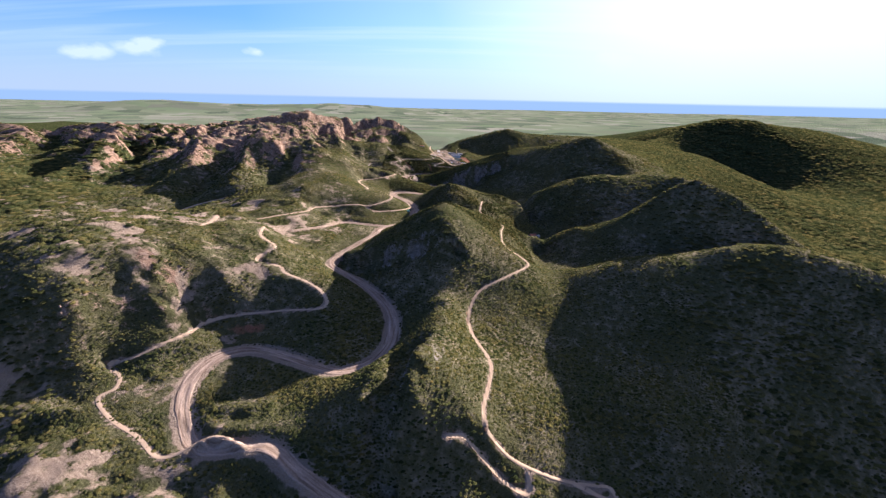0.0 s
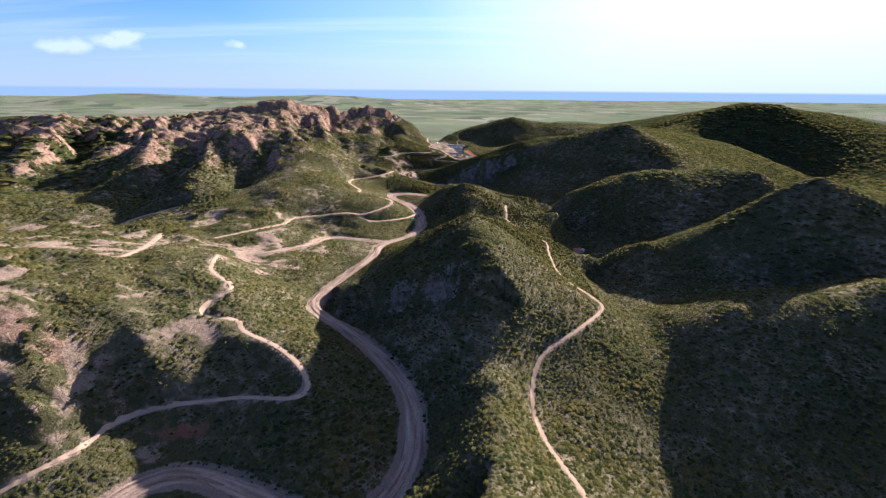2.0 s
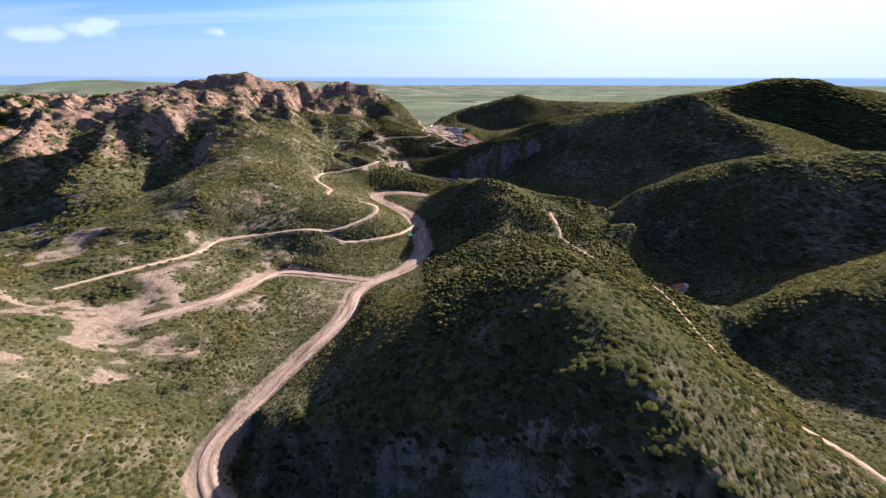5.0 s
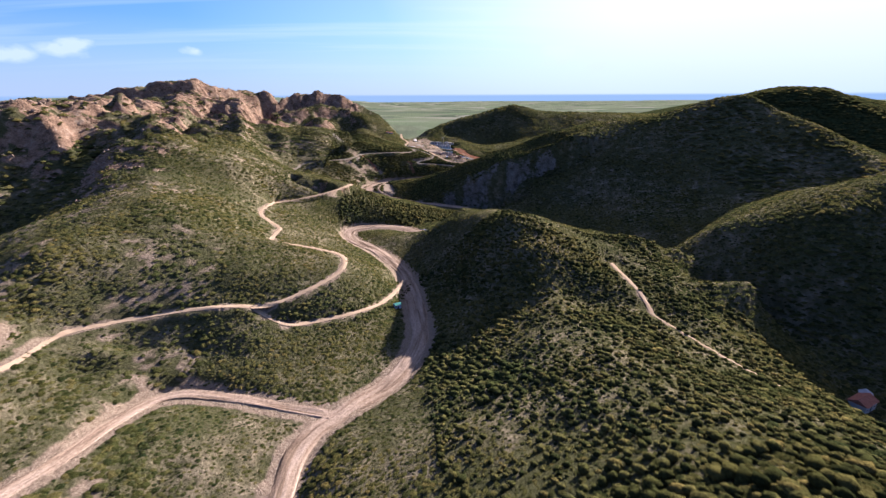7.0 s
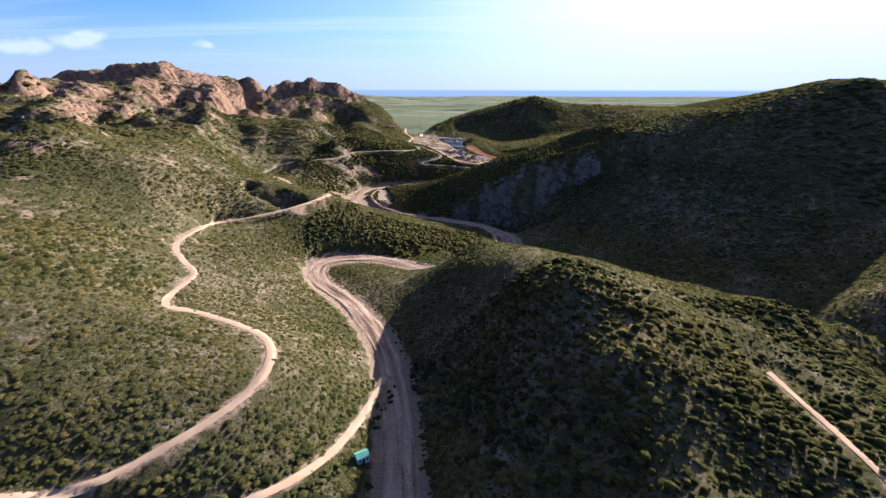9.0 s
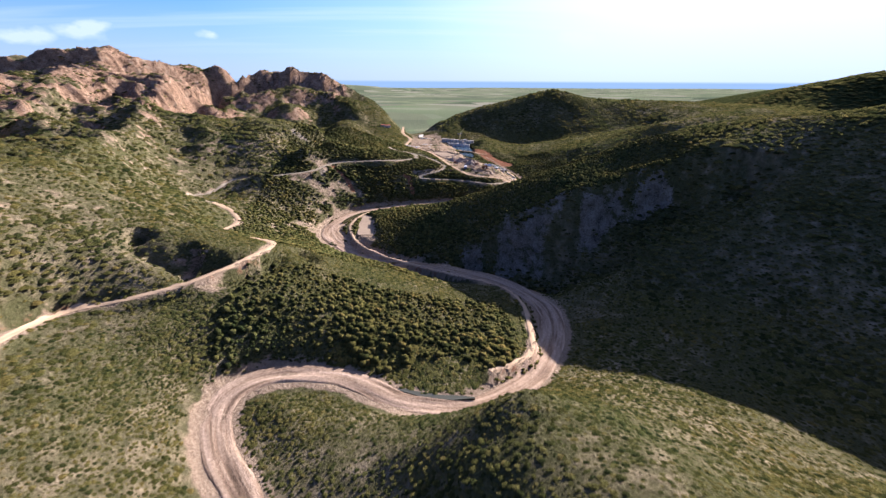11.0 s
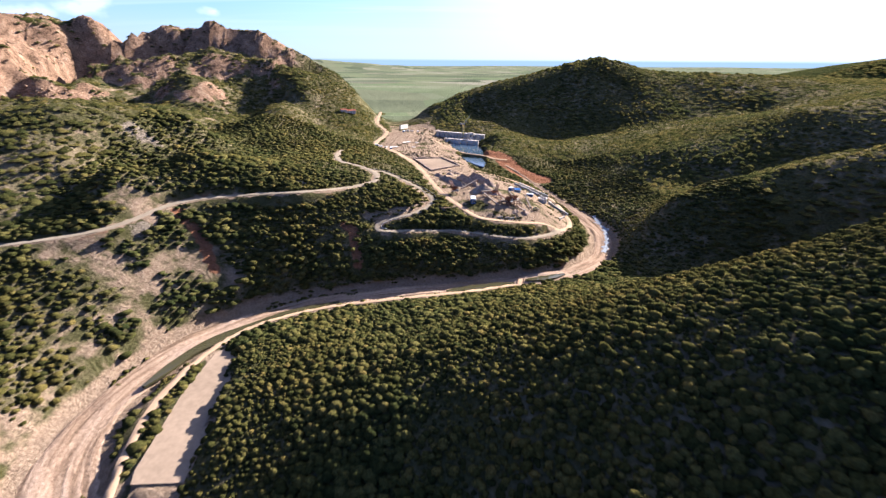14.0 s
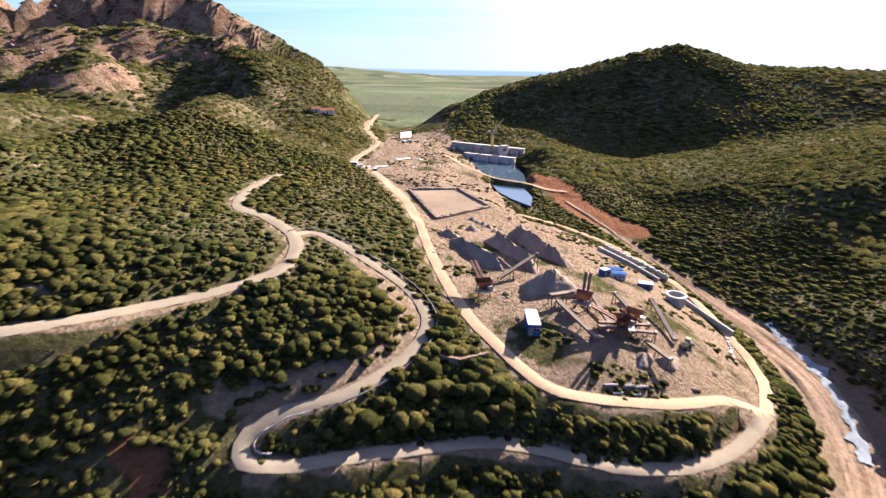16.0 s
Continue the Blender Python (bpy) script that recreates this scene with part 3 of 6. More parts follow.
class Fold:
    """Value noise on a random lattice, summed over octaves."""

    def __init__(self, seed):
        self.t = np.random.RandomState(seed).rand(256, 256)

    def one(self, x, y):
        xi, yi = np.floor(x).astype(int), np.floor(y).astype(int)
        u, v = x - xi, y - yi
        u, v = u * u * u * (u * (u * 6 - 15) + 10), v * v * v * (v * (v * 6 - 15) + 10)
        g = lambda i, j: self.t[(xi + i) % 256, (yi + j) % 256]
        return (g(0, 0) * (1 - u) + g(1, 0) * u) * (1 - v) + (g(0, 1) * (1 - u) + g(1, 1) * u) * v

    def __call__(self, x, y, size, octaves=4, ridged=False):
        s, amp, total = np.zeros_like(x), 1.0, 0.0
        for o in range(octaves):
            n = self.one(x / size + 17.3 * o, y / size + 9.1 * o)
            s += amp * ((1 - np.abs(2 * n - 1)) if ridged else n)
            total += amp
            amp, size = amp * 0.5, size * 0.5
        return s / total - 0.5


F1, F2, F3 = Fold(3), Fold(8), Fold(21)
ROAD_WIDTH = {"dam": 1.25, "hairpin": 1.0, "mid": 1.2, "west": 1.3, "quarry": 1.1, "bank": 1.0, "access": 1.4, "east": 1.0, "east_path": 0.5, "east_top": 0.8, "low_east": 1.5, "low_side": 1.2, "river": 0.95, "branch": 1.05, "far_west": 2.6, "spur": 2.6}
LINES = {k: spline(v, 2.5 if k in ("hairpin", "dam", "quarry", "bank") else 4.0) for k, v in ROADS.items()}
BED = spline(RIVER + RIVER_MID[1:] + RIVER_LOW[1:], 3.0)


def bed_half(y):
    """Half the river bed's width at a place along the valley."""
    return np.interp(y, [95, 150, 225, 300, 340, 400, 430, 480, 515, 545, 562, 574, 640], [2.4, 2.6, 1.5, 1.8, 2.1, 2.1, 2.7, 3.4, 2.1, 2.0, 1.6, 0.4, 0.4])


CLIFFS = [
    ([(-5, 462.5, 0), (3, 461.5, 0), (12, 460, 0), (22, 457, 0), (32, 457.5, 0), (46, 461, 0), (60, 455, 0)], 8.0, -1, 20),
    ([(0, 200, 0), (-10, 206, 0), (-22, 213, 0), (-34, 221, 0), (-46, 230, 0)], 5.5, 1, 16),
    ([(-245, 578, 0), (-200, 587, 0), (-166, 602, 0), (-152, 622, 0), (-136, 641, 0), (-121, 656, 0)], 5.0, -1, 34),
    ([(-98, 674, 0), (-84, 677, 0), (-72, 677, 0), (-62, 676, 0)], 6.0, -1, 22),
    ([(-60, 428, 0), (-52, 425, 0), (-46, 428, 0), (-42, 436, 0)], 3.0, -1, 9),
    ([(-10, 108, 0), (-9, 122, 0), (-6, 134, 0)], 7.0, 1, 14),
]


class Land:
    """The land's height: a surface drawn through the form lines."""

    def __init__(self):
        pts = [spline(v, 7.0) for v in RIVER_GROUPS()]
        pts += [spline(v, 6.0) for k, v in ROADS.items() if not k.startswith("low")] + [spline(WASH, 5.0)]
        pts += [spline(v, 16.0) for v in RIDGES.values()]
        p = np.vstack(pts)
        key = np.unique(np.round(p[:, :2] / 1.5).astype(int), axis=0, return_index=True)[1]
        p = p[np.sort(key)]
        self.p = p
        n = len(p)
        a = np.zeros((n + 1, n + 1))
        a[:n, :n] = -np.hypot(p[:, None, 0] - p[None, :, 0], p[:, None, 1] - p[None, :, 1]) + np.eye(n) * 1.2
        a[:n, n] = a[n, :n] = 1
        self.w = np.linalg.solve(a, np.append(p[:, 2], 0))

    def base(self, x, y, chunk=20000):
        out = np.empty(len(x))
        for s in range(0, len(x), chunk):
            d = np.hypot(x[s:s + chunk, None] - self.p[None, :, 0], y[s:s + chunk, None] - self.p[None, :, 1])
            out[s:s + chunk] = -d @ self.w[:-1] + self.w[-1]
        return out


def RIVER_GROUPS():
    return (RIVER, RIVER_MID, RIVER_LOW)


def axis(lo, hi, step, far_lo, far_hi, grow=1.09):
    mid = list(np.arange(lo, hi, step))
    up, d = [], step
    v = mid[-1]
    while v < far_hi:
        d *= grow
        v += d
        up.append(v)
    dn, d, v = [], step, mid[0]
    while v > far_lo:
        d *= grow
        v -= d
        dn.append(v)
    return np.array(dn[::-1] + mid + up)


land = Land()
GX = np.concatenate([axis(-290, -70, 2.0, -4600, -70)[:-1], np.arange(-70, 62, 0.95), axis(63, 200, 2.0, 63, 4600)])
GY = np.concatenate([axis(95, 445, 1.25, -900, 445)[:-1], axis(446, 610, 0.8, 446, 4600, 1.07)])
XX, YY = np.meshgrid(GX, GY)
vx, vy = XX.ravel(), YY.ravel()
near = (np.abs(vx) < 1000) & (vy > -250) & (vy < 1100)
vz = np.zeros(len(vx))
vz[near] = land.base(vx[near], vy[near])
out_d = np.maximum(np.maximum(np.abs(vx) - 740, vy - 960), -120 - vy)
vz = vz * (1 - smooth01(out_d, 0, 120)) + (F2(vx, vy, 900, 3) * 14 + 2) * smooth01(out_d, 0, 120)
FAR_RANGE = [(420, 1650, 4), (560, 1560, 9), (690, 1490, 14), (840, 1420, 19), (1000, 1390, 22), (1200, 1400, 18), (1500, 1500, 10)]
d_f, z_f = to_line(vx, vy, spline(FAR_RANGE, 60.0))
vz = np.where(vy > 980, np.maximum(vz, z_f * np.exp(-(d_f / 170) ** 2) * (1 + 0.25 * F1(vx, vy, 220, 3))), vz)
d_f, z_f = to_line(vx, vy, spline([(-1500, 2500, 55), (-1000, 2650, 42), (-620, 2800, 46), (-300, 2950, 34), (60, 3100, 8)], 80.0))
vz = np.where(vy > 1800, np.maximum(vz, z_f * np.exp(-(d_f / 260) ** 2) * (1 + 0.5 * F1(vx, vy, 300, 3))), vz)
d_bed, z_bed = to_line(vx, vy, BED)
half = bed_half(vy)
d_w, z_w = to_line(vx, vy, spline(WASH, 3.0))
c = d_w - 1.4 < d_bed - half
d_bed[c], z_bed[c], half[c] = d_w[c], z_w[c], 1.4
for k in ("low_east", "low_side"):
    LINES[k][:, 2] = land.base(LINES[k][:, 0], LINES[k][:, 1])
    ROADS[k] = [tuple(p) for p in LINES[k]]
d_road, z_road, w_road = np.full(len(vx), 1e9), np.zeros(len(vx)), np.ones(len(vx))
for k, line in LINES.items():
    d, z = to_line(vx, vy, line)
    c = d / ROAD_WIDTH[k] < d_road / w_road
    d_road[c], z_road[c], w_road[c] = d[c], z[c], ROAD_WIDTH[k]
calm = smooth01(d_road, 1.0, 9) * smooth01(d_bed - half, 0, 10) * (1 - smooth01(out_d, -60, 60))
small = np.interp(vy, [420, 500], [1.0, 0.5])
massif = smooth01(-vx, 60, 120) * smooth01(vy + 48 * smooth01(-vx, 95, 135), 390, 440) * (1 - smooth01(out_d, -60, 60))
rough = F1(vx, vy, 22, 5) * 3.2 * small + F2(vx, vy, 60, 4, True) * 3.0 * smooth01(vy, 100, 200) * small
rough += massif * ((F3(vx + 0.25 * vy, vy * 0.4, 38, 5, True) - 0.13) * 13 + (F1(vx, vy, 12, 4, True) - 0.1) * 4)
vz += rough * calm
dome_w = smooth01(-vx, 36, 62) * smooth01(vy, 545, 600) * (1 - smooth01(np.abs(vx + 90), 70, 100))
vz -= 9.0 * dome_w * smooth01(vz, 17, 28) * (1 - smooth01(vz, 36, 45)) * (0.75 + 0.9 * F2(vx, vy, 30, 3))
vz += calm * smooth01(-vx, 42, 70) * (1 - smooth01(vy, 300, 335)) * (F3(vx, vy, 15, 4, True) - 0.1) * 4.2
# the massif's upper slopes stand as cliffs over a bench, cut by gullies
high_w = massif * smooth01(-vx, 95, 150)
gully = F3(vx + 0.25 * vy, vy * 0.4, 38, 5, True) - 0.13
vz += 9.0 * high_w * gully * smooth01(vz, 11, 22) * (1 - smooth01(vz, 36, 46))
vz -= 9.0 * high_w * smooth01(vz, 16, 30) * (1 - smooth01(vz, 36, 47)) * (0.6 + 1.6 * np.clip(F2(vx + 0.3 * vy, vy * 0.35, 48, 3) + 0.25, 0, 1))
vz += np.clip(massif + dome_w, 0, 1) * smooth01(vz, 20, 34) * ((F3(vx, vy, 7, 3, True) - 0.14) * 2.8 + (F2(vx, vy, 3.6, 2) * 1.0)) * smooth01(d_road, 3, 9)
# crags: first hill's rocky brow and west wall, the cliff under the promontory, the west bank's outcrops
def blob(x, y, r):
    return np.exp(-(((vx - x) / r[0]) ** 2 + ((vy - y) / r[1]) ** 2))
crag = np.clip(F1(vx, vy, 11, 3) * 5 + 0.7, 0.1, 1.2) * (0.7 * blob(2, 204, (5, 9)) + blob(-8, 118, (9, 12)) + blob(12, 460, (22, 5)) + blob(-95, 167, (16, 9)) + blob(-115, 170, (14, 10)) + 0.7 * blob(-57, 422, (7, 5)) + 0.6 * blob(-32, 524, (10, 4)))
vz += crag * calm * F2(vx, vy, 7, 4, True) * 4.5
# rock walls: the land drops from each brow to its foot within a couple of metres
def signed(x, y, line):
    a, b = line[:-1, :2], line[1:, :2]
    best, sg = np.full(len(x), 1e9), np.ones(len(x))
    for p, q in zip(a, b):
        d = q - p
        u = np.clip(((x - p[0]) * d[0] + (y - p[1]) * d[1]) / (d @ d), 0, 1)
        ex, ey = x - p[0] - u * d[0], y - p[1] - u * d[1]
        dd = np.hypot(ex, ey)
        c = dd < best
        best[c], sg[c] = dd[c], np.sign(d[0] * ey - d[1] * ex)[c]
    ends = np.minimum(np.hypot(x - line[0, 0], y - line[0, 1]), np.hypot(x - line[-1, 0], y - line[-1, 1]))
    return best * sg, smooth01(ends, 0.5, 7)


wall_rock = np.zeros(len(vx))
for pts, drop, side, reach in CLIFFS:
    d, ends = signed(vx, vy, spline(pts, 3.0))
    d = d * side + F1(vx, vy, 5, 3) * 3.0
    step = smooth01(d, -0.6, 2.2) * (1 - smooth01(d, 5, reach)) * ends
    vz -= drop * step * (1 + F2(vx, vy, 4, 3, True) * 0.5)
    vz += 0.25 * drop * smooth01(d, -8, -0.6) * (1 - smooth01(d, -0.6, 0.4)) * ends
    vz += step * F3(vx, vy, 3.2, 3, True) * 2.6
    wall_rock = np.maximum(wall_rock, smooth01(d, -0.8, 0.4) * (1 - smooth01(d, 2.4, 4.6)) * ends)
# the broken ground keeps to the levels of the form lines
grid_at = lambda x, y: vz.reshape(XX.shape)[np.clip(np.searchsorted(GY, y), 0, len(GY) - 1), np.clip(np.searchsorted(GX, x), 0, len(GX) - 1)]
held = np.vstack([spline(v, 12.0) for k, v in RIDGES.items() if k not in ("plain_edge", "rim_west", "rim_south", "rim_east", "quarry_floor", "yard", "lake_floor", "hill_foot", "promontory_foot")])
off = held[:, 2] - grid_at(held[:, 0], held[:, 1])
inner = np.nonzero((np.abs(vx) < 700) & (vy > 90) & (vy < 930))[0]
for s in range(0, len(inner), 20000):
    i = inner[s:s + 20000]
    w = np.exp(-((vx[i, None] - held[:, 0]) ** 2 + (vy[i, None] - held[:, 1]) ** 2) / 7.0 ** 2)
    vz[i] += (w @ off) / (w.sum(1) + 0.25)
# level the roads into the slope and the bed into the valley
k = 1 - smooth01(d_road, w_road * 0.62, w_road * 1.5)
vz = vz * (1 - k) + (z_road - 0.06) * k
bank = 1 - smooth01(d_bed - half, -0.5, 3.0)
bank = bank * (smooth01(d_road, w_road * 0.6, w_road * 1.2))
vz = vz * (1 - bank) + (z_bed - 0.25 + F1(vx, vy, 6, 3) * 0.5) * bank


LAKE = [(11, 606.5), (10, 613), (9, 622), (7, 634), (20.5, 627), (20.4, 612), (19.2, 602), (18.6, 594), (16.8, 586.5), (13.4, 591), (11, 598)]


def poly_mask(x, y, pts, soft=1.0):
    """1 inside a plan polygon."""
    ins = np.zeros(len(x), bool)
    n = len(pts)
    for i in range(n):
        (x0, y0), (x1, y1) = pts[i], pts[(i + 1) % n]
        c = ((y0 > y) != (y1 > y)) & (x < (x1 - x0) * (y - y0) / (y1 - y0 + 1e-9) + x0)
        ins ^= c
    return ins.astype(float)


QUARRY = [(-3.8, 570.0), (4.8, 580.4), (13.8, 580.3), (25.0, 573.2), (29.4, 562.7), (30.2, 548.6), (27.7, 538.0), (22.1, 535.7), (12.2, 534.0), (7.8, 535.2), (3.5, 540.5), (1.5, 548.8), (-1.5, 559.4)]
YARD = [(-3.8, 570.0), (-7.7, 581.7), (-15.6, 604.9), (-13.2, 632.0), (-15.3, 656.3), (2.7, 655.7), (9.4, 642.5), (9.4, 620.3), (10.5, 604.4), (13.8, 580.3), (4.8, 580.4)]
PAD = [(-31.2, 500.3), (-29.6, 502.0), (-27.9, 499.1), (-26.5, 489.9), (-26.1, 482.4), (-25.3, 475.6), (-27.2, 472.1), (-29.3, 473.3), (-31.3, 480.2), (-31.9, 492.2)]
in_l = poly_mask(vx, vy, LAKE)
near_l = 1 - smooth01(to_line(vx, vy, np.array([(14.5, 588, 0), (15, 605, 0), (15, 620, 0), (13, 634, 0)], float))[0], 5, 14)
vz = np.minimum(vz, vz * (1 - near_l) + 10.4 * near_l)
vz[in_l > 0] = 8.6
# the causeway and the levelled settling pad
CAUSEWAY = [(2, 620, 10.6), (7.4, 613.8, 10.3), (13, 606, 10.2), (18.3, 602.8, 10.0), (22, 601, 9.2), (26, 600, 9.0)]
d_c, z_c = to_line(vx, vy, spline(CAUSEWAY, 1.0))
vz = np.where((d_c < 2.2) & (vy < 614), np.maximum(vz, z_c - 0.1 - smooth01(d_c, 0.6, 2.2) * 2.0), vz)
PADC = [(-4.6, 588), (3.8, 589), (8.2, 577.6), (0.2, 570.8)]
PAD_Z = 11.7
d_p = to_line(vx, vy, np.array([(*p, 0) for p in PADC + PADC[:1]], float))[0]
d_p[poly_mask(vx, vy, PADC) > 0] = 0
kp = 1 - smooth01(d_p, 0.8, 5)
vz = vz * (1 - kp) + PAD_Z * kp
kg = np.exp(-((vx + 12) / 16) ** 2) * smooth01(vy, 655, 690)
vz = np.where(vz > 6, vz - (vz - np.interp(vy, [655, 690, 730], [13, 8, 5])) * kg * (vz > 8), vz)
in_q, in_y, in_p = poly_mask(vx, vy, QUARRY), poly_mask(vx, vy, YARD), poly_mask(vx, vy, PAD)
vz[(in_p > 0) & (vy > 477)] = 2.05
sand = np.maximum.reduce([bank * 1.1, in_q * (0.85 + F1(vx, vy, 7, 3) * 1.5), in_y * (0.85 + F2(vx, vy, 9, 3) * 1.2), in_p * 1.2, (1 - smooth01(d_road, w_road * 0.5, w_road * 1.0)) * 1.0, (1 - smooth01(d_bed - half, 0, 3)) * (0.5 + F2(vx, vy, 9, 3) * 0.9)])
flat_w = smooth01(-vx, 42, 70) * (1 - 0.3 * smooth01(vy, 300, 335)) * (1 - smooth01(vy, 640, 680))
sand = np.maximum(sand, flat_w * np.clip(F2(vx, vy, 11, 4) * 3.4 + F3(vx, vy, 4, 3) * 1.4, 0, 0.64) * smooth01(d_road, 1, 4))
for gx0, gy0, gr in ((14.3, 536.6, 3.2), (9.4, 539.8, 2.2), (3.2, 550, 2.2), (-1.4, 604.7, 5), (3, 631, 6), (-4, 613, 5), (20, 571, 4), (16.5, 544.5, 1.8), (21.5, 548, 1.8), (24, 560, 3)):
    sand *= 1 - 0.28 * blob(gx0, gy0, (gr, gr)) * np.clip(F3(vx, vy, 3, 3) * 5 + 0.7, 0, 1) * np.maximum(in_q, in_y)
sand = np.maximum.reduce([sand, 0.75 * blob(-10.8, 532.2, (4.2, 1.5)), 0.7 * blob(-16.2, 528, (1.0, 2.2)), 0.6 * blob(-7, 547.6, (1.2, 2.5)), 0.55 * blob(-13.3, 541.1, (2.4, 1.2)), 0.5 * blob(-46, 488, (4, 8)), 0.55 * blob(-48.5, 417, (5, 3)), 0.55 * blob(-30, 415.8, (3, 2))])
d_cb, _ = to_line(vx, vy, np.array([(-13.2, 531.3, 0), (-10, 532.9, 0), (-6.5, 534.5, 0), (-3.6, 536.4, 0), (-2.2, 539.4, 0), (-2.4, 543, 0), (-6.5, 547.6, 0)], float))
cut_bank = 1 - smooth01(d_cb, 0.5, 1.4)
sand = np.maximum(sand, 0.85 * cut_bank)
gx, gy = np.gradient(vz.reshape(XX.shape), GY, GX)[::-1]
slope = np.hypot(gx, gy).ravel()
rock = 0.18 * smooth01(slope, 0.55, 1.1) + massif * (0.05 + 0.5 * smooth01(slope, 0.6, 1.15)) * (0.35 + 0.65 * smooth01(vz, 26, 44)) + 0.42 * np.clip(crag, 0, 1) * np.clip(F3(vx, vy, 9, 3) * 5 + 0.45, 0, 1.2) + wall_rock * np.clip(0.24 + F3(vx, vy, 8, 3) * 2.4, 0.0, 0.8)
d_dm, _ = to_line(vx, vy, spline(RIDGES['dome_crest'], 10.0))
cliffy = np.clip(F3(vx + 0.25 * vy, vy * 0.4, 38, 4, True) * 4 + 0.25, 0, 1)
rock += 0.8 * smooth01(-vx, 100, 150) * smooth01(vy, 380, 420) * (1 - smooth01(vy, 660, 700)) * smooth01(vz, 16, 28) * np.clip(cliffy * 0.95 + F1(vx, vy, 14, 4) * 2.4, 0, 1)
rock += 0.75 * smooth01(-vx, 50, 72) * (1 - smooth01(d_dm, 8, 34)) * np.clip(F1(vx, vy, 16, 4) * 5 + 0.65, 0, 1)
rock += 0.2 * smooth01(-vx, 55, 100) * (1 - smooth01(vy, 240, 300)) * np.clip(F3(vx, vy, 13, 4) * 6 + 0.4, 0, 1.8) + massif * smooth01(vz, 30, 52) * 0.22
cut = (1 - smooth01(d_road, w_road * 0.9, w_road * 1.7)) * smooth01(slope, 0.55, 1.0) * 0.5
face = smooth01(vy, 352, 395) * (1 - smooth01(vy, 690, 720)) * smooth01(-vx, 92, 135) * (1 - smooth01(-vx, 330, 420)) * smooth01(slope, 0.28, 0.6) * smooth01(vz, 12, 24)
butt = np.minimum.reduce([to_line(vx, vy, spline(RIDGES["buttress_" + k], 10.0))[0] for k in "abcd"])
rock += 0.55 * np.clip(F1(vx, vy, 18, 3) * 4 + 0.8, 0.2, 1.2) * (1 - smooth01(butt, 8, 24)) * smooth01(vz, 15, 24) * smooth01(slope, 0.2, 0.45) * (vy < 470)
rock += 0.4 * face * np.clip(F3(vx + 0.3 * vy, vy * 0.35, 26, 4, True) * 3 + F1(vx, vy, 12, 3) * 2.2 + 0.1, 0, 1)
rock *= np.where(massif + dome_w > 0.3, np.clip(F1(vx, vy, 9, 4) * 3.2 + 0.8, 0.1, 1.15), 1.0)
warm = np.clip(massif + dome_w + smooth01(-vx, 30, 60) * (1 - smooth01(vy, 430, 470)), 0, 1)
d_red, _ = to_line(vx, vy, np.array([(20, 607, 0), (25, 602, 0), (26, 596, 0), (29, 590, 0), (34, 586, 0)], float))
cut += 0.7 * blob(-74, 170, (12, 3)) + 0.95 * (1 - smooth01(d_red, 2.2, 4.6))
d_sc = np.minimum(to_line(vx, vy, np.array([(-43.5, 523, 0), (-39.5, 520, 0), (-36.4, 515.8, 0)], float))[0], to_line(vx, vy, np.array([(-15.6, 528, 0), (-14.4, 522.5, 0)], float))[0])
cut += 0.95 * (1 - smooth01(d_sc, 0.5, 1.5)) + 0.9 * blob(-17, 528, (1.5, 1.0))
bank_slope = smooth01(-vx, 22, 34) * smooth01(vy, 456, 470) * (1 - smooth01(vy, 522, 534)) * (1 - smooth01(-vx, 56, 66))
sand = np.maximum(sand, bank_slope * np.clip(F1(vx, vy, 6, 4) * 3.0 + 0.1, 0, 0.53) * smooth01(slope, 0.15, 0.4))
rock += 0.95 * smooth01(-vx, 50, 66) * dome_w * smooth01(slope, 0.55, 0.95) * smooth01(vz, 20, 32)
rock += 0.6 * blob(-62, 550, (5, 2.5)) + 0.6 * blob(-90, 564, (7, 3)) + 0.6 * blob(-46.7, 516.6, (2, 2))
rock += 0.45 * blob(0, 129, (4, 6)) + 0.3 * blob(-100, 160, (14, 8)) * np.clip(F3(vx, vy, 7, 3) * 6, 0, 1)
rock += 0.6 * blob(-25.2, 535.6, (2.4, 1.2)) + 0.5 * blob(-21, 540, (2, 1))
scrub = smooth01(np.maximum.reduce([-vx - 240, vx - 185, vy - 690, 95 - vy]), 0, 40)
plain = np.maximum(smooth01(out_d, 20, 90), smooth01(vy, 715, 760) * (1 - smooth01(vz, 7, 10)) * (np.abs(vx) < 150))


def grid_mesh(name, x, y, z, nx, ny, masks=()):
    """A mesh over a rectangular lattice of points."""
    me = bpy.data.meshes.new(name)
    co = np.stack([x, y, z], 1).astype(np.float32)
    i = (np.arange(ny - 1)[:, None] * nx + np.arange(nx - 1)[None]).ravel()
    quad = np.stack([i, i + 1, i + nx + 1, i + nx], 1).astype(np.int32)
    raw_mesh(me, co, quad)
    for key, val in masks:
        me.attributes.new(key, "FLOAT", "POINT").data.foreach_set("value", np.clip(val, 0, 2).astype(np.float32))
    return me


def raw_mesh(me, co, faces, smooth=True):
    n, k = faces.shape
    me.vertices.add(len(co))
    me.vertices.foreach_set("co", np.ascontiguousarray(co, np.float32).ravel())
    me.loops.add(n * k)
    me.loops.foreach_set("vertex_index", np.ascontiguousarray(faces, np.int32).ravel())
    me.polygons.add(n)
    me.polygons.foreach_set("loop_start", np.arange(n, dtype=np.int32) * k)
    me.polygons.foreach_set("use_smooth", np.full(n, smooth))
    me.update(calc_edges=True)


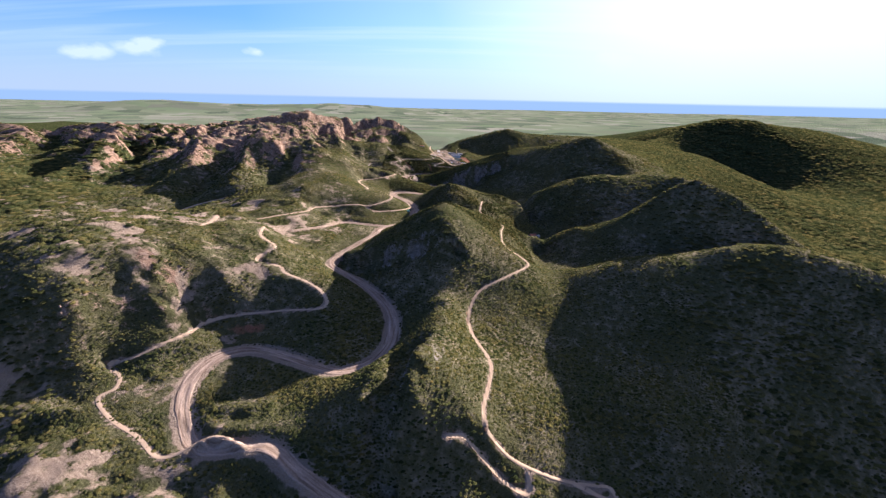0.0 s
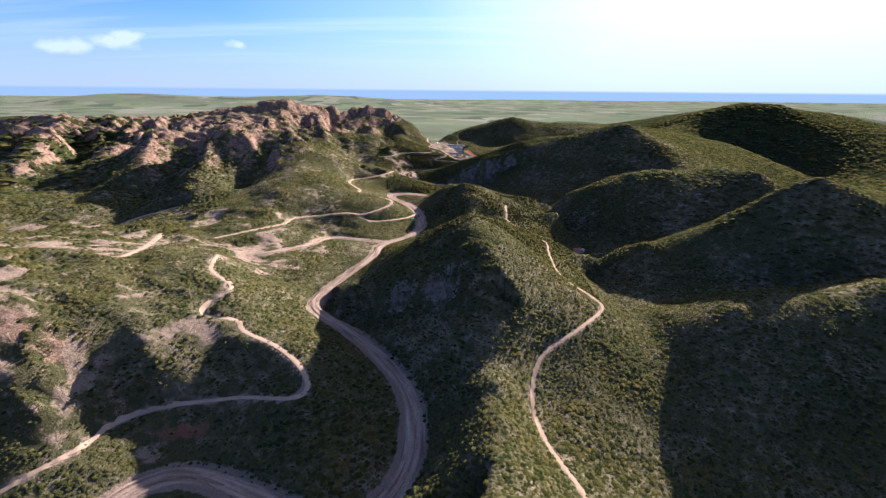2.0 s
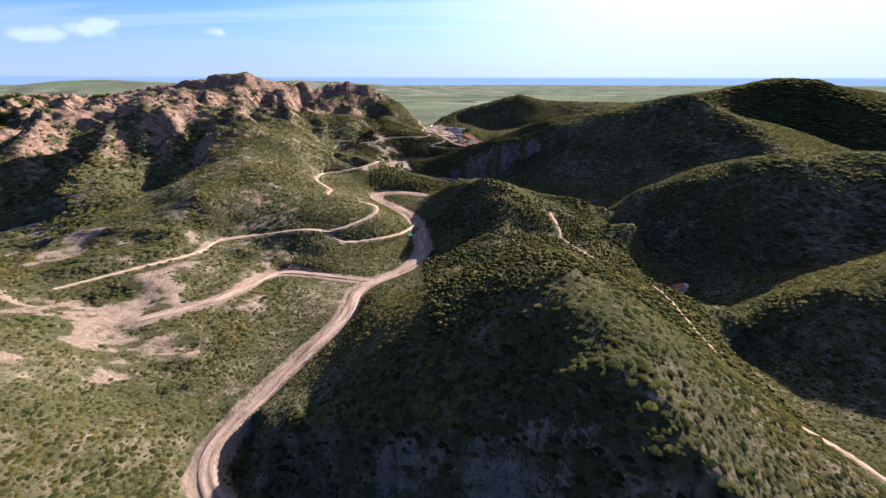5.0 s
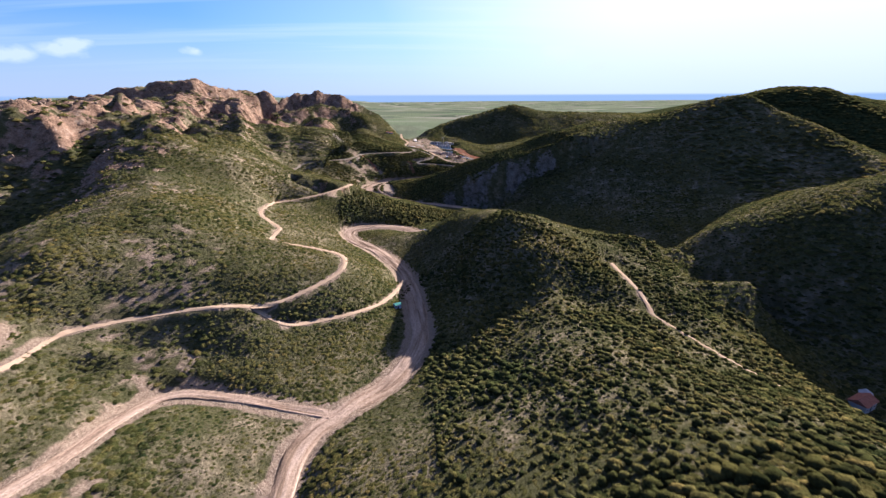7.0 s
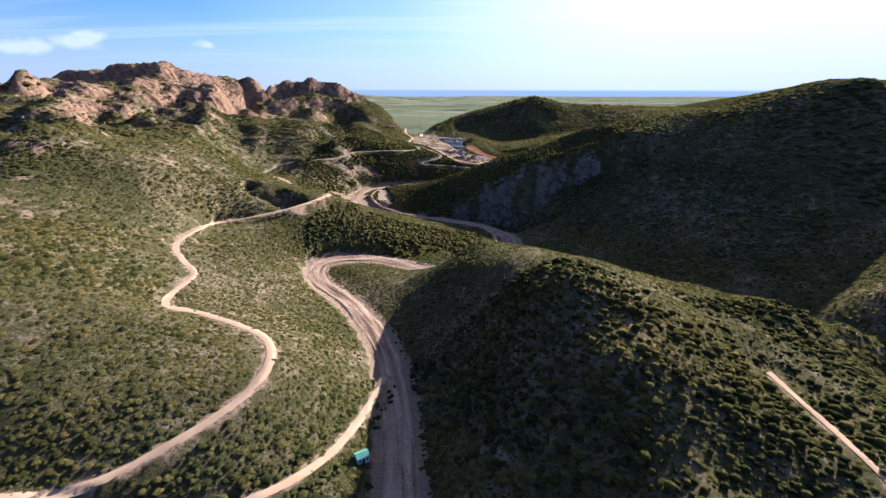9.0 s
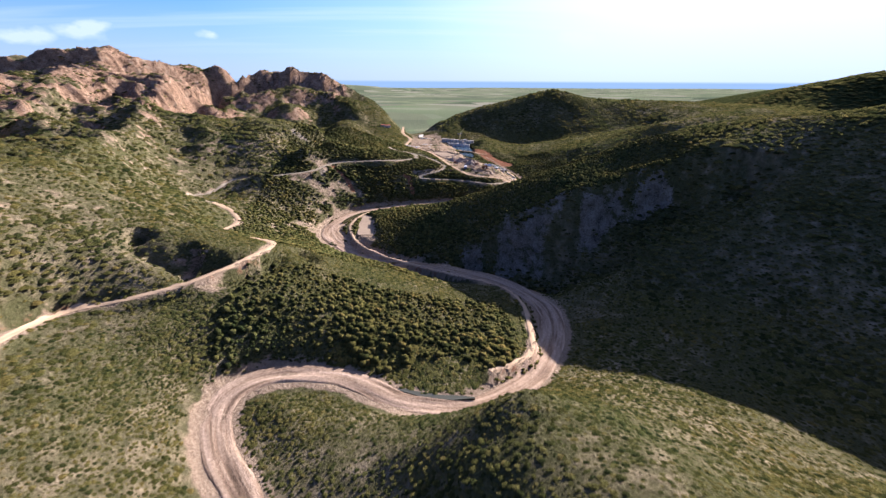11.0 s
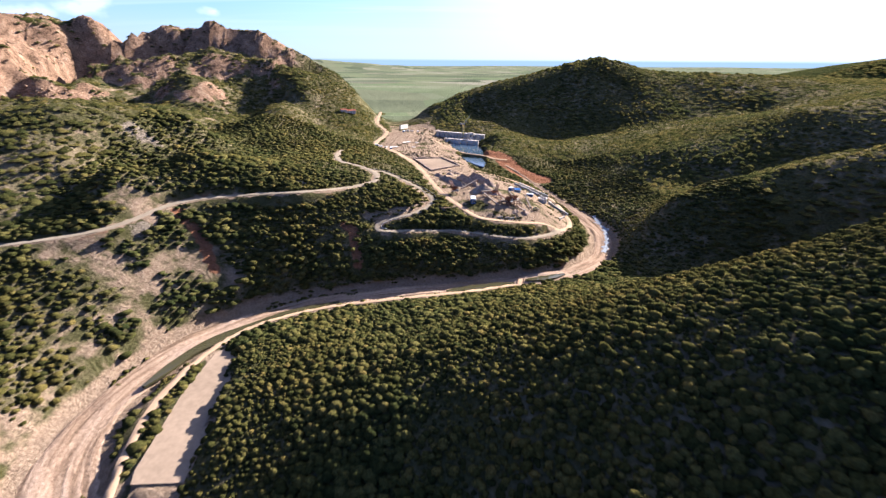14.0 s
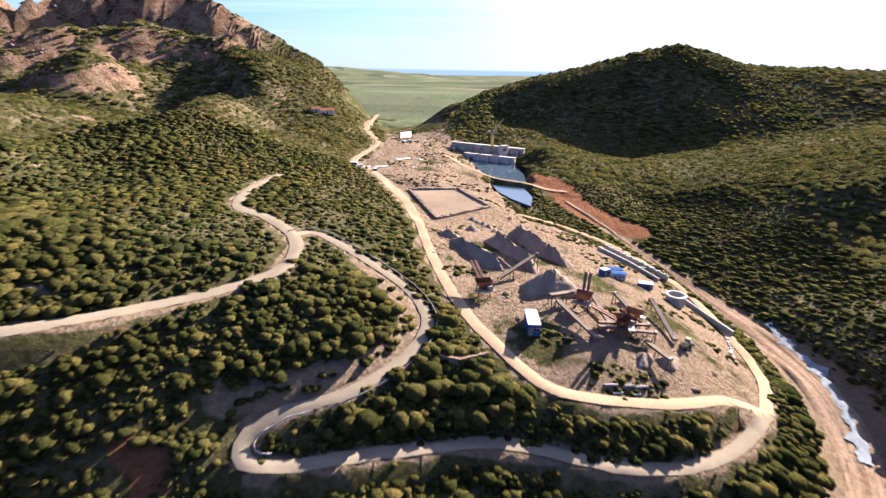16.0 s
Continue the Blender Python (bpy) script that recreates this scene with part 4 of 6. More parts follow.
me = grid_mesh("ground", vx, vy, vz, len(GX), len(GY), (("rock", rock), ("sand", sand), ("cut", cut), ("scrub", scrub), ("warm", warm), ("plain", plain)))
me.materials.append(M_LAND)
ground = tagged(new("ground", me), "rocky scrub-covered hills falling to a river valley and farmed plain", "ground", kind="structure")
ZZ = vz.reshape(XX.shape)


def height(x, y):
    """The land's height at places (bilinear on the ground's own lattice)."""
    x, y = np.atleast_1d(np.asarray(x, float)), np.atleast_1d(np.asarray(y, float))
    i = np.clip(np.searchsorted(GX, x) - 1, 0, len(GX) - 2)
    j = np.clip(np.searchsorted(GY, y) - 1, 0, len(GY) - 2)
    u, v = (x - GX[i]) / (GX[i + 1] - GX[i]), (y - GY[j]) / (GY[j + 1] - GY[j])
    return (ZZ[j, i] * (1 - u) + ZZ[j, i + 1] * u) * (1 - v) + (ZZ[j + 1, i] * (1 - u) + ZZ[j + 1, i + 1] * u) * v


def lattice(arr, x, y):
    """The nearest lattice value of a ground mask at places."""
    i = np.clip(np.searchsorted(GX, x), 0, len(GX) - 1)
    j = np.clip(np.searchsorted(GY, y), 0, len(GY) - 1)
    return arr.reshape(XX.shape)[j, i]


def ribbon(name, line, half_w, mat, label, lift=0.05, across=5, crown=0.04, edge=0.12):
    """A road or bed surface along a line, with a slightly uneven edge, lying on the land."""
    t = np.gradient(line[:, :2], axis=0)
    t /= np.linalg.norm(t, axis=1)[:, None] + 1e-9
    nrm = np.stack([-t[:, 1], t[:, 0]], 1)
    hw = half_w(line[:, 1]) if callable(half_w) else np.full(len(line), half_w)
    s = np.linspace(-1, 1, across)
    rs = np.random.RandomState(len(line))
    jit = 1 + edge * (rs.rand(len(line), across) - 0.5) * (np.abs(s) > 0.9)
    x = line[:, None, 0] + nrm[:, None, 0] * s * hw[:, None] * jit
    y = line[:, None, 1] + nrm[:, None, 1] * s * hw[:, None] * jit
    z = np.maximum(height(x.ravel(), y.ravel()).reshape(x.shape), line[:, None, 2] - 0.4) + lift + crown * (1 - s ** 2)
    me = grid_mesh(name, x.ravel(), y.ravel(), z.ravel(), across, len(line))
    me.flip_normals()
    me.materials.append(mat)
    return tagged(new(name, me), label, "road", kind="structure")


def river_bed(name, line, half_w, label):
    """A gravel bed along a line, with a wandering edge and its own along and across measures."""
    t = np.gradient(line[:, :2], axis=0)
    t /= np.linalg.norm(t, axis=1)[:, None] + 1e-9
    n_ac = 15
    s = np.linspace(-1, 1, n_ac)
    along = np.append(0, np.cumsum(np.hypot(*np.diff(line[:, :2], axis=0).T)))
    hw = half_w(line[:, 1]) if callable(half_w) else np.full(len(line), half_w)
    wide = lambda seed: 1.0 + 0.75 * F2(along + seed, along * 0.3, 14, 4)
    e = np.where(s[None] < 0, wide(0)[:, None], wide(300)[:, None]) * s[None] * hw[:, None]
    x, y = line[:, None, 0] - t[:, None, 1] * e, line[:, None, 1] + t[:, None, 0] * e
    z = height(x.ravel(), y.ravel()).reshape(x.shape) + 0.14 - 0.22 * (np.abs(s[None]) > 0.97) + 0.5 * F3(np.repeat(along[:, None], n_ac, 1) * 0.2, e, 1.6, 3)
    me = grid_mesh(name, x.ravel(), y.ravel(), z.ravel(), n_ac, len(line))
    me.flip_normals()
    me.attributes.new("along", "FLOAT", "POINT").data.foreach_set("value", np.repeat(along, n_ac).astype(np.float32))
    me.attributes.new("across", "FLOAT", "POINT").data.foreach_set("value", e.ravel().astype(np.float32))
    me.materials.append(M_BED)
    return tagged(new(name, me), label, "river bed", kind="structure")


river_bed("river_bed", spline(RIVER + RIVER_MID[1:] + RIVER_LOW[1:], 1.0), bed_half, "dry pinkish gravel river bed with wet runnels")
river_bed("wash_bed", spline(WASH, 1.0), 1.3, "dry gravel side wash joining the river")

for k, v in ROADS.items():
    paved = k in ("dam", "hairpin")
    line = spline(v, 0.8 if ROAD_WIDTH[k] < 2.4 else 1.2)
    ribbon("road", line, ROAD_WIDTH[k] / 2, M_PAVED if paved else M_DIRT, "worn grey road winding along the hillside" if paved else "pale dirt track cut into the scrub hillside", lift=0.07)

# ================================================================ scrub


def blob_template(rs, lumps, fine=1):
    """One low bush of a few lumpy heads, about one metre across."""
    if fine == 0:
        a = np.arange(6) * 6.283 / 6 + rs.rand()
        r = 0.42 + 0.2 * rs.rand(6)
        ring = np.stack([r * np.cos(a), r * np.sin(a), np.full(6, -0.05)], 1)
        co = np.vstack([ring, [[0.2 * rs.rand() - 0.1, 0.2 * rs.rand() - 0.1, 0.62 + 0.16 * rs.rand()]]])
        return co, np.array([[i, (i + 1) % 6, 6] for i in range(6)])
    bm = bmesh.new()
    for i in range(lumps):
        a = 6.283 * i / lumps + rs.rand()
        off = Vector((math.cos(a), math.sin(a), 0)) * (0.26 if lumps > 1 else 0)
        got = bmesh.ops.create_icosphere(bm, subdivisions=fine, radius=0.5 if lumps == 1 else 0.36)
        sq = 0.75 + 0.3 * rs.rand()
        for v in got["verts"]:
            v.co = Vector((v.co.x, v.co.y, v.co.z * sq)) * (0.74 + 0.52 * rs.rand()) + off + Vector((0, 0, 0.26 + 0.12 * rs.rand()))
    bm.normal_update()
    co = np.array([v.co[:] for v in bm.verts])
    # the underside, sunk in the soil, is left open
    lowest = [f for f in bm.faces if f.normal.z < -0.55]
    bm.faces.index_update()
    drop = {f.index for f in lowest} if fine == 1 else set()
    fa = np.array([[v.index for v in f.verts] for f in bm.faces if f.index not in drop])
    bm.free()
    return co, fa


def scatter(name, x, y, size, lumps, seed, label, mat, squash=0.38, fine=1, category="bushes", smooth=True):
    """Many bushes as one mesh."""
    rs = np.random.RandomState(seed)
    temps = [blob_template(rs, lumps, fine) for _ in range(9)]
    z = height(x, y)
    kind = rs.randint(0, len(temps), len(x))
    cos, fas, base = [], [], 0
    for i, (co, fa) in enumerate(temps):
        m = np.nonzero(kind == i)[0]
        a = rs.rand(len(m)) * 6.283
        ca, sa = np.cos(a)[:, None], np.sin(a)[:, None]
        s = size[m][:, None]
        px = x[m][:, None] + s * (co[None, :, 0] * ca - co[None, :, 1] * sa)
        py = y[m][:, None] + s * (co[None, :, 0] * sa + co[None, :, 1] * ca)
        pz = z[m][:, None] + s * squash * (0.85 + 0.3 * rs.rand(len(m), 1)) * co[None, :, 2] - 0.05
        cos.append(np.stack([px, py, pz], 2).reshape(-1, 3))
        fas.append((fa[None] + (np.arange(len(m)) * len(co))[:, None, None] + base).reshape(-1, 3))
        base += len(m) * len(co)
    me = bpy.data.meshes.new(name)
    raw_mesh(me, np.vstack(cos), np.vstack(fas), smooth)
    me.materials.append(mat)
    return tagged(new(name, me), label, category, kind="stuff")


def sites(x0, x1, y0, y1, step, seed, bare):
    """Jittered places for bushes, thinned on bare ground."""
    rs = np.random.RandomState(seed)
    x, y = np.meshgrid(np.arange(x0, x1, step), np.arange(y0, y1, step))
    x, y = (x + rs.rand(*x.shape) * step).ravel(), (y + rs.rand(*y.shape) * step).ravel()
    s, r = lattice(sand, x, y), lattice(rock, x, y) + lattice(cut, x, y)
    clear = (lattice(d_road, x, y) > lattice(w_road, x, y) * 0.5 + step * 0.7) & (s < 0.5) & (lattice(in_l, x, y) + lattice(in_q, x, y) + lattice(in_y, x, y) < 0.5) & ~((x > -30) & (x < 2) & (y > 660)) & ~((x > 18) & (x < 40) & (y > 580) & (lattice(cut, x, y) > 0.35))
    thin = np.clip(F1(x, y, 30, 4) * 2.2 + 0.5 + bare, 0.35, 1.0) * (1 - 0.86 * smooth01(r, 0.30, 0.6)) * (1 - 0.6 * smooth01(s, 0.25, 0.5))
    flats = smooth01(-x, 42, 70) * (1 - 0.35 * smooth01(y, 300, 335) - 0.35 * smooth01(y, 440, 470)) * (1 - smooth01(y, 640, 680))
    thin *= 1 - 0.5 * flats * smooth01(F2(x, y, 11, 4), 0.0, 0.12)
    keep = clear & (rs.rand(len(x)) < thin)
    size = step * np.where((y > 500) & (y < 545) & (np.abs(x) < 34) & (step > 0.6), 1.55, np.where((y > 445) & (x < -30) & (step < 0.8), 1.35, 1.0)) * (0.62 + 1.15 * rs.rand(len(x)) ** 2) * (0.85 + 0.5 * np.clip(F2(x, y, 12, 2) * 2 + 0.5, 0, 1))
    keep &= lattice(d_road, x, y) > lattice(w_road, x, y) * 0.5 + size * 0.5
    return x[keep], y[keep], size[keep]


px, py, ps = sites(-64, 60, 445, 605, 0.7, 5, 1.15)
close = (np.abs(px) < 32) & (py > 494) & (py < 542)
scatter("scrub", px[close], py[close], ps[close], 3, 11, "rounded evergreen bushes packed over the valley slopes", M_SCRUB, squash=0.5)
prom = (px > -24) & (px < 52) & (py > 459) & (py < 494)
close |= prom
scatter("scrub", px[~close], py[~close], ps[~close] * 1.12, 1, 13, "dense low evergreen scrub covering the lower valley", M_SCRUB)
px, py, ps = sites(-125, 98, 95, 445, 0.78, 6, 0.95)
away = (px < -60) | (px > 35) | (py < 230)
px, py, ps = px[away], py[away], ps[away]
scatter("scrub", px, py, ps * 1.08, 1, 12, "dense low evergreen scrub covering the hills", M_SCRUB, fine=0)
for i, (x0, x1, y0, y1) in enumerate(((-250, -125, 100, 445), (98, 190, 100, 445), (-190, -112, 445, 690), (112, 190, 445, 690), (190, 330, 100, 690), (-130, 330, 690, 870), (330, 740, 200, 900), (-520, -250, 150, 640), (-112, -64, 445, 690), (60, 112, 445, 690), (-64, 60, 605, 690))):
    px, py, ps = sites(x0, x1, y0, y1, (1.5, 1.5, 1.35, 1.4, 2.1, 1.9, 3.4, 2.6, 1.1, 1.05, 1.0)[i], 30 + i, 0.75)
    scatter("scrub", px, py, ps * (1.35 if i in (4, 6, 7) else 1.15), 1, 40 + i, "dark evergreen scrub on the farther slopes", M_SCRUB, squash=0.22 if i in (1, 3, 4, 6, 7) else 0.36, fine=0)

# small shrubs and tufts on the quarry floor and the works yard
rs = np.random.RandomState(55)
px, py = rs.uniform(-16, 31, 9000), rs.uniform(533, 655, 9000)
n1 = F1(px, py, 7, 3) + 0.25 * (lattice(sand, px, py) < 0.5)
inside = (lattice(in_q, px, py) + lattice(in_y, px, py) > 0.5) & (lattice(d_road, px, py) > lattice(w_road, px, py) * 0.5 + 0.5) & (lattice(in_l, px, py) < 0.5)
k = inside & (n1 > 0.12) & ~((px > -5) & (px < 9) & (py > 570) & (py < 590))
cx, cy = [px[k]], [py[k]]
for x0, y0, r0, n0 in ((14.3, 536.6, 2.2, 90), (9.2, 540.2, 1.4, 40), (16.2, 545.2, 1.3, 40), (20.5, 571, 3.4, 130), (24.2, 562.6, 2.2, 70), (3.0, 551.2, 1.5, 50), (26.6, 545, 1.2, 30), (22.6, 549, 1.4, 40), (1.0, 563.5, 1.4, 40), (9.5, 583, 2.0, 50), (4.5, 620, 3.0, 70), (27.8, 551, 1.0, 30)):
    a0, q0 = rs.rand(n0) * 6.283, np.sqrt(rs.rand(n0)) * r0
    cx.append(x0 + q0 * np.cos(a0) * 1.5)
    cy.append(y0 + q0 * np.sin(a0) * 0.8)
px, py = np.concatenate(cx), np.concatenate(cy)
k = (lattice(d_road, px, py) > lattice(w_road, px, py) * 0.5 + 0.3) & (lattice(in_l, px, py) < 0.5)
scatter("shrubs", px[k], py[k], 0.25 + 0.6 * rs.rand(k.sum()) ** 2, 1, 56, "small dark shrubs and weeds dotted over the bare quarry floor", M_SCRUB)

px, py, ps = sites(-60, 35, 230, 445, 0.58, 7, 0.95)
scatter("scrub", px, py, ps * 1.08, 1, 14, "low evergreen scrub along the middle of the valley", M_SCRUB, fine=0)
# loose stones over the quarry floor and the gravel bed
rs = np.random.RandomState(66)
px, py = rs.uniform(-16, 31, 5000), rs.uniform(533, 655, 5000)
k = (lattice(in_q, px, py) + lattice(in_y, px, py) > 0.5) & (F2(px, py, 6, 3) > 0.0) & (lattice(d_road, px, py) > lattice(w_road, px, py) * 0.5 + 0.2) & (lattice(in_l, px, py) < 0.5) & ~((px > -5) & (px < 9) & (py > 570) & (py < 590))
scatter("rubble", px[k], py[k], 0.16 + 0.6 * rs.rand(k.sum()) ** 3, 1, 67, "brown stones and rubble strewn over the quarry floor", M_ROCK, category="rocks", smooth=False)

px, py, ps = sites(-24, 52, 459, 494, 0.5, 9, 1.2)
scatter("scrub", px, py, ps * 1.3, 1, 15, "close-packed young evergreen trees on the promontory", M_SCRUB, squash=0.75)
px, py, ps = sites(-56, 8, 388, 452, 0.42, 18, 1.0)
scatter("undergrowth", px, py, ps, 1, 17, "low green and olive undergrowth between the larger bushes", M_SCRUB, squash=0.38, fine=0)
px, py, ps = sites(-36, 34, 494, 548, 0.56, 8, 1.2)
scatter("undergrowth", px, py, ps * 0.85, 1, 16, "low green undergrowth between the larger bushes", M_SCRUB, squash=0.42)

# taller bushes added where the slopes need darkening by the shadows they cast
for x0, x1, y0, y1, seed in ((-20, 46, 226, 352, 61), (-46, 4, 404, 430, 62)):
    px, py, ps = sites(x0, x1, y0, y1, 0.82, seed, 0.8)
    k = F2(px, py, 20, 3) * 3 + 0.75 > np.random.RandomState(seed).rand(len(px))
    scatter("thicket", px[k], py[k], ps[k] * 0.95, 1, seed + 20, "taller evergreen thicket added so its own shadows darken the hill faces", M_SCRUB, squash=0.66)

# hedges of bushes along the river tracks and the edge of the bed
hx, hy = [], []
rs = np.random.RandomState(91)
for key, offs in (("river", (-1.25, 1.3)), ("hairpin", (-1.5,)), ("bank", (1.4,)), ("branch", (-1.6, 1.6)), ("mid_bed", (-2.2, 1.9, 2.3))):
    ln = spline(RIVER_MID[-5:] + RIVER_LOW[1:4] if key == "mid_bed" else ROADS[key], 0.5)
    t = np.gradient(ln[:, :2], axis=0)
    t /= np.linalg.norm(t, axis=1)[:, None] + 1e-9
    for o in offs:
        k = rs.rand(len(ln)) < 0.75 * (F1(ln[:, 0], ln[:, 1], 14, 2) > -0.12)
        off = o + rs.randn(len(ln)) * 0.22
        hx.append((ln[:, 0] - t[:, 1] * off)[k])
        hy.append((ln[:, 1] + t[:, 0] * off)[k])
hx, hy = np.concatenate(hx), np.concatenate(hy)
k = lattice(d_road, hx, hy) > lattice(w_road, hx, hy) * 0.5 + 0.25
scatter("hedge", hx[k], hy[k], 0.55 + 0.5 * rs.rand(k.sum()), 1, 92, "dark green bushes lining the river tracks", M_SCRUB, fine=1)

# boulders and outcrops where the rock shows
rs = np.random.RandomState(77)
n = 60000
px, py = rs.uniform(-250, 60, n), rs.uniform(98, 690, n)
r = lattice(rock, px, py) + F1(px, py, 6, 3) * 0.7
keep = (r > 0.55) & (rs.rand(n) < 0.6) & (lattice(d_road, px, py) > 3) & (lattice(sand, px, py) < 0.4)
px, py = px[keep], py[keep]
ps = (0.35 + 1.3 * rs.rand(len(px)) ** 3) * np.where((px < -70) & (py > 400), 1.0, 0.85) * np.where(py > 440, 0.75, 1.0)
w = lattice(warm, px, py) > 0.5
scatter("boulders", px[w], py[w], ps[w], 1, 78, "warm orange-brown granite boulders and outcrops among the scrub", M_ROCK, squash=0.9, category="rocks", smooth=False)
scatter("boulders", px[~w], py[~w], ps[~w], 1, 79, "grey-brown weathered crag blocks on the rocky hill faces", M_CRAG, squash=0.9, category="rocks", smooth=False)

# ================================================================ built things


def box(bm, size, at=(0, 0, 0), turn=0.0, tilt=0.0, bev=0.0):
    """A box with its base centred at a place, its edges slightly rounded."""
    m = Matrix.Translation(at) @ Matrix.Rotation(turn, 4, "Z") @ Matrix.Rotation(tilt, 4, "Y") @ Matrix.Translation((0, 0, size[2] / 2)) @ Matrix.Diagonal((*size, 1))
    got = bmesh.ops.create_cube(bm, size=1, matrix=m)
    if bev:
        edges = list({e for v in got["verts"] for e in v.link_edges})
        bmesh.ops.bevel(bm, geom=edges, offset=bev, segments=1, affect="EDGES")


def bar(bm, a, b, w, h=None):
    """A straight beam from a to b."""
    a, b = Vector(a), Vector(b)
    d = b - a
    q = d.to_track_quat("X", "Z").to_matrix().to_4x4()
    m = Matrix.Translation((a + b) / 2) @ q @ Matrix.Diagonal((d.length, w, h or w, 1))
    bmesh.ops.create_cube(bm, size=1, matrix=m)


def thing(name, at, label, category, group="", turn=0.0):
    e = new(name)
    e.empty_display_size = 0.3
    e.location, e.rotation_euler = at, (0, 0, turn)
    return tagged(e, label, category, group)


def part(name, bm, mat, parent, label=""):
    """One mesh object under a thing or a part."""
    me = bpy.data.meshes.new(name)
    bm.to_mesh(me)
    bm.free()
    me.materials.append(mat)
    ob = new(name, me)
    ob.parent = parent
    if label:
        tagged(ob, label)
    return ob


def made(fn, *a, **kw):
    bm = bmesh.new()
    fn(bm, *a, **kw)
    return bm


def gz(x, y):
    return float(height(x, y)[0])


M_BLUE = simple("blue_sheet", (0.035, 0.085, 0.2), 0.5, vary=0.15, scale=4, bumps=0.1)
M_WHITE = simple("white_paint", (0.46, 0.46, 0.45), 0.55, vary=0.06, scale=4, bumps=0.1)
M_CONC = simple("old_concrete", (0.343, 0.312, 0.265), 0.9, vary=0.15, scale=2, bumps=0.3)
M_PALE = simple("pale_concrete", (0.484, 0.429, 0.351), 0.9, vary=0.12, scale=2, bumps=0.3)
M_BELT = simple("dusty_belt", (0.21, 0.17, 0.125), 0.9, vary=0.2, scale=4, bumps=0.2)
M_RUST = simple("rusty_steel", (0.172, 0.101, 0.0702), 0.8, metal=0.2, vary=0.3, scale=5, bumps=0.3)
M_STEEL = simple("dull_steel", (0.234, 0.211, 0.187), 0.6, metal=0.4, vary=0.2, scale=5)
M_YELLOW = simple("crane_yellow", (0.53, 0.429, 0.195), 0.5, vary=0.12, scale=5)
M_TILE = simple("red_roof_tile", (0.296, 0.117, 0.0663), 0.85, vary=0.2, scale=8, bumps=0.5)
M_GRAVEL = simple("crushed_stone", (0.235, 0.175, 0.125), 0.95, vary=0.2, scale=3, bumps=0.8, bdist=0.1)
M_GREENROOF = simple("green_sheet", (0.0936, 0.234, 0.172), 0.6, vary=0.15, scale=4, bumps=0.1)
# near black: shade inside openings put into colour; also tyres, rope and glass
M_DARK = simple("dark_opening", (0.0234, 0.0234, 0.025), 0.6, vary=0.1, bumps=0)
M_REDSOIL = simple("red_soil", (0.265, 0.113, 0.0585), 0.95, vary=0.25, scale=1.5, bumps=0.8, bdist=0.15)
M_FOAM = simple("white_water", (0.24, 0.25, 0.25), 0.4, vary=0.25, scale=6, bumps=0.6)


def water_material(name, col, rough=0.08):
    m, nt, bsdf = material(name)
    bsdf.inputs["Base Color"].default_value = col + (1,)
    bsdf.inputs["Roughness"].default_value = rough
    bsdf.inputs["Specular IOR Level"].default_value = 0.5
    bump(nt, noise_tex(nt, 1.6, 4), bsdf, 0.12, 0.05)
    return m


M_LAKE = water_material("lake_water", (0.045, 0.07, 0.09))
M_POOL = water_material("muddy_water", (0.045, 0.04, 0.018), 0.12)
M_ALGAE = simple("bright_algae", (0.234, 0.265, 0.0468), 0.6, vary=0.2, scale=4, bumps=0.2)


def sheet(name, pts, z, mat, label, category="water", kind="structure", thick=0.4):
    """A flat slab with a free outline."""
    bm = bmesh.new()
    vs = [bm.verts.new((x, y, z)) for x, y in pts]
    f = bm.faces.new(vs)
    f.normal_update()
    if f.normal.z < 0:
        f.normal_flip()
    ext = bmesh.ops.extrude_face_region(bm, geom=[f])
    for v in ext["geom"]:
        if isinstance(v, bmesh.types.BMVert):
            v.co.z -= thick
    bmesh.ops.recalc_face_normals(bm, faces=bm.faces)
    me = bpy.data.meshes.new(name)
    bm.to_mesh(me)
    bm.free()
    me.materials.append(mat)
    return tagged(new(name, me), label, category, kind=kind)


# ---- the dam site
LAKE_Z = 9.6
sheet("water", [(11, 605.8), (18.5, 603.9), (19.6, 612), (19.4, 626), (8, 633), (9.6, 622), (10.2, 612)], LAKE_Z, M_LAKE, "calm blue lake held behind the dam works", "lake")
sheet("water", [(11.5, 604), (17.5, 602), (18, 594), (16.5, 587.5), (14, 592), (12, 598)], LAKE_Z - 0.3, M_LAKE, "narrow blue pool below the causeway", "lake")
ribbon("road", spline(CAUSEWAY, 0.6), 0.55, M_DIRT, "narrow earth causeway across the lake", lift=0.1)


def dam_wall(a, b, top, height_, w, label, mat):
    """A concrete wall between two places, with a coping and buttresses."""
    a, b = Vector((*a, 0)), Vector((*b, 0))
    d = b - a
    mid = (a + b) / 2
    e = thing("dam_wall", (mid.x, mid.y, top - height_), label, "dam", turn=math.atan2(d.y, d.x))
    part("wall", made(box, (d.length, w, height_), bev=0.05), mat, e)
    part("coping", made(box, (d.length + 0.2, w * 1.5, 0.14), (0, 0, height_), bev=0.03), M_PALE, e, "pale concrete coping")
    n = max(2, int(d.length / 2.4))
    for i in range(n):
        part("buttress", made(box, (0.3, w * 2.4, height_ * 0.9), (-d.length / 2 + d.length * (i + 0.5) / n, -w * 0.6, 0), bev=0.04), mat, e)
    return e


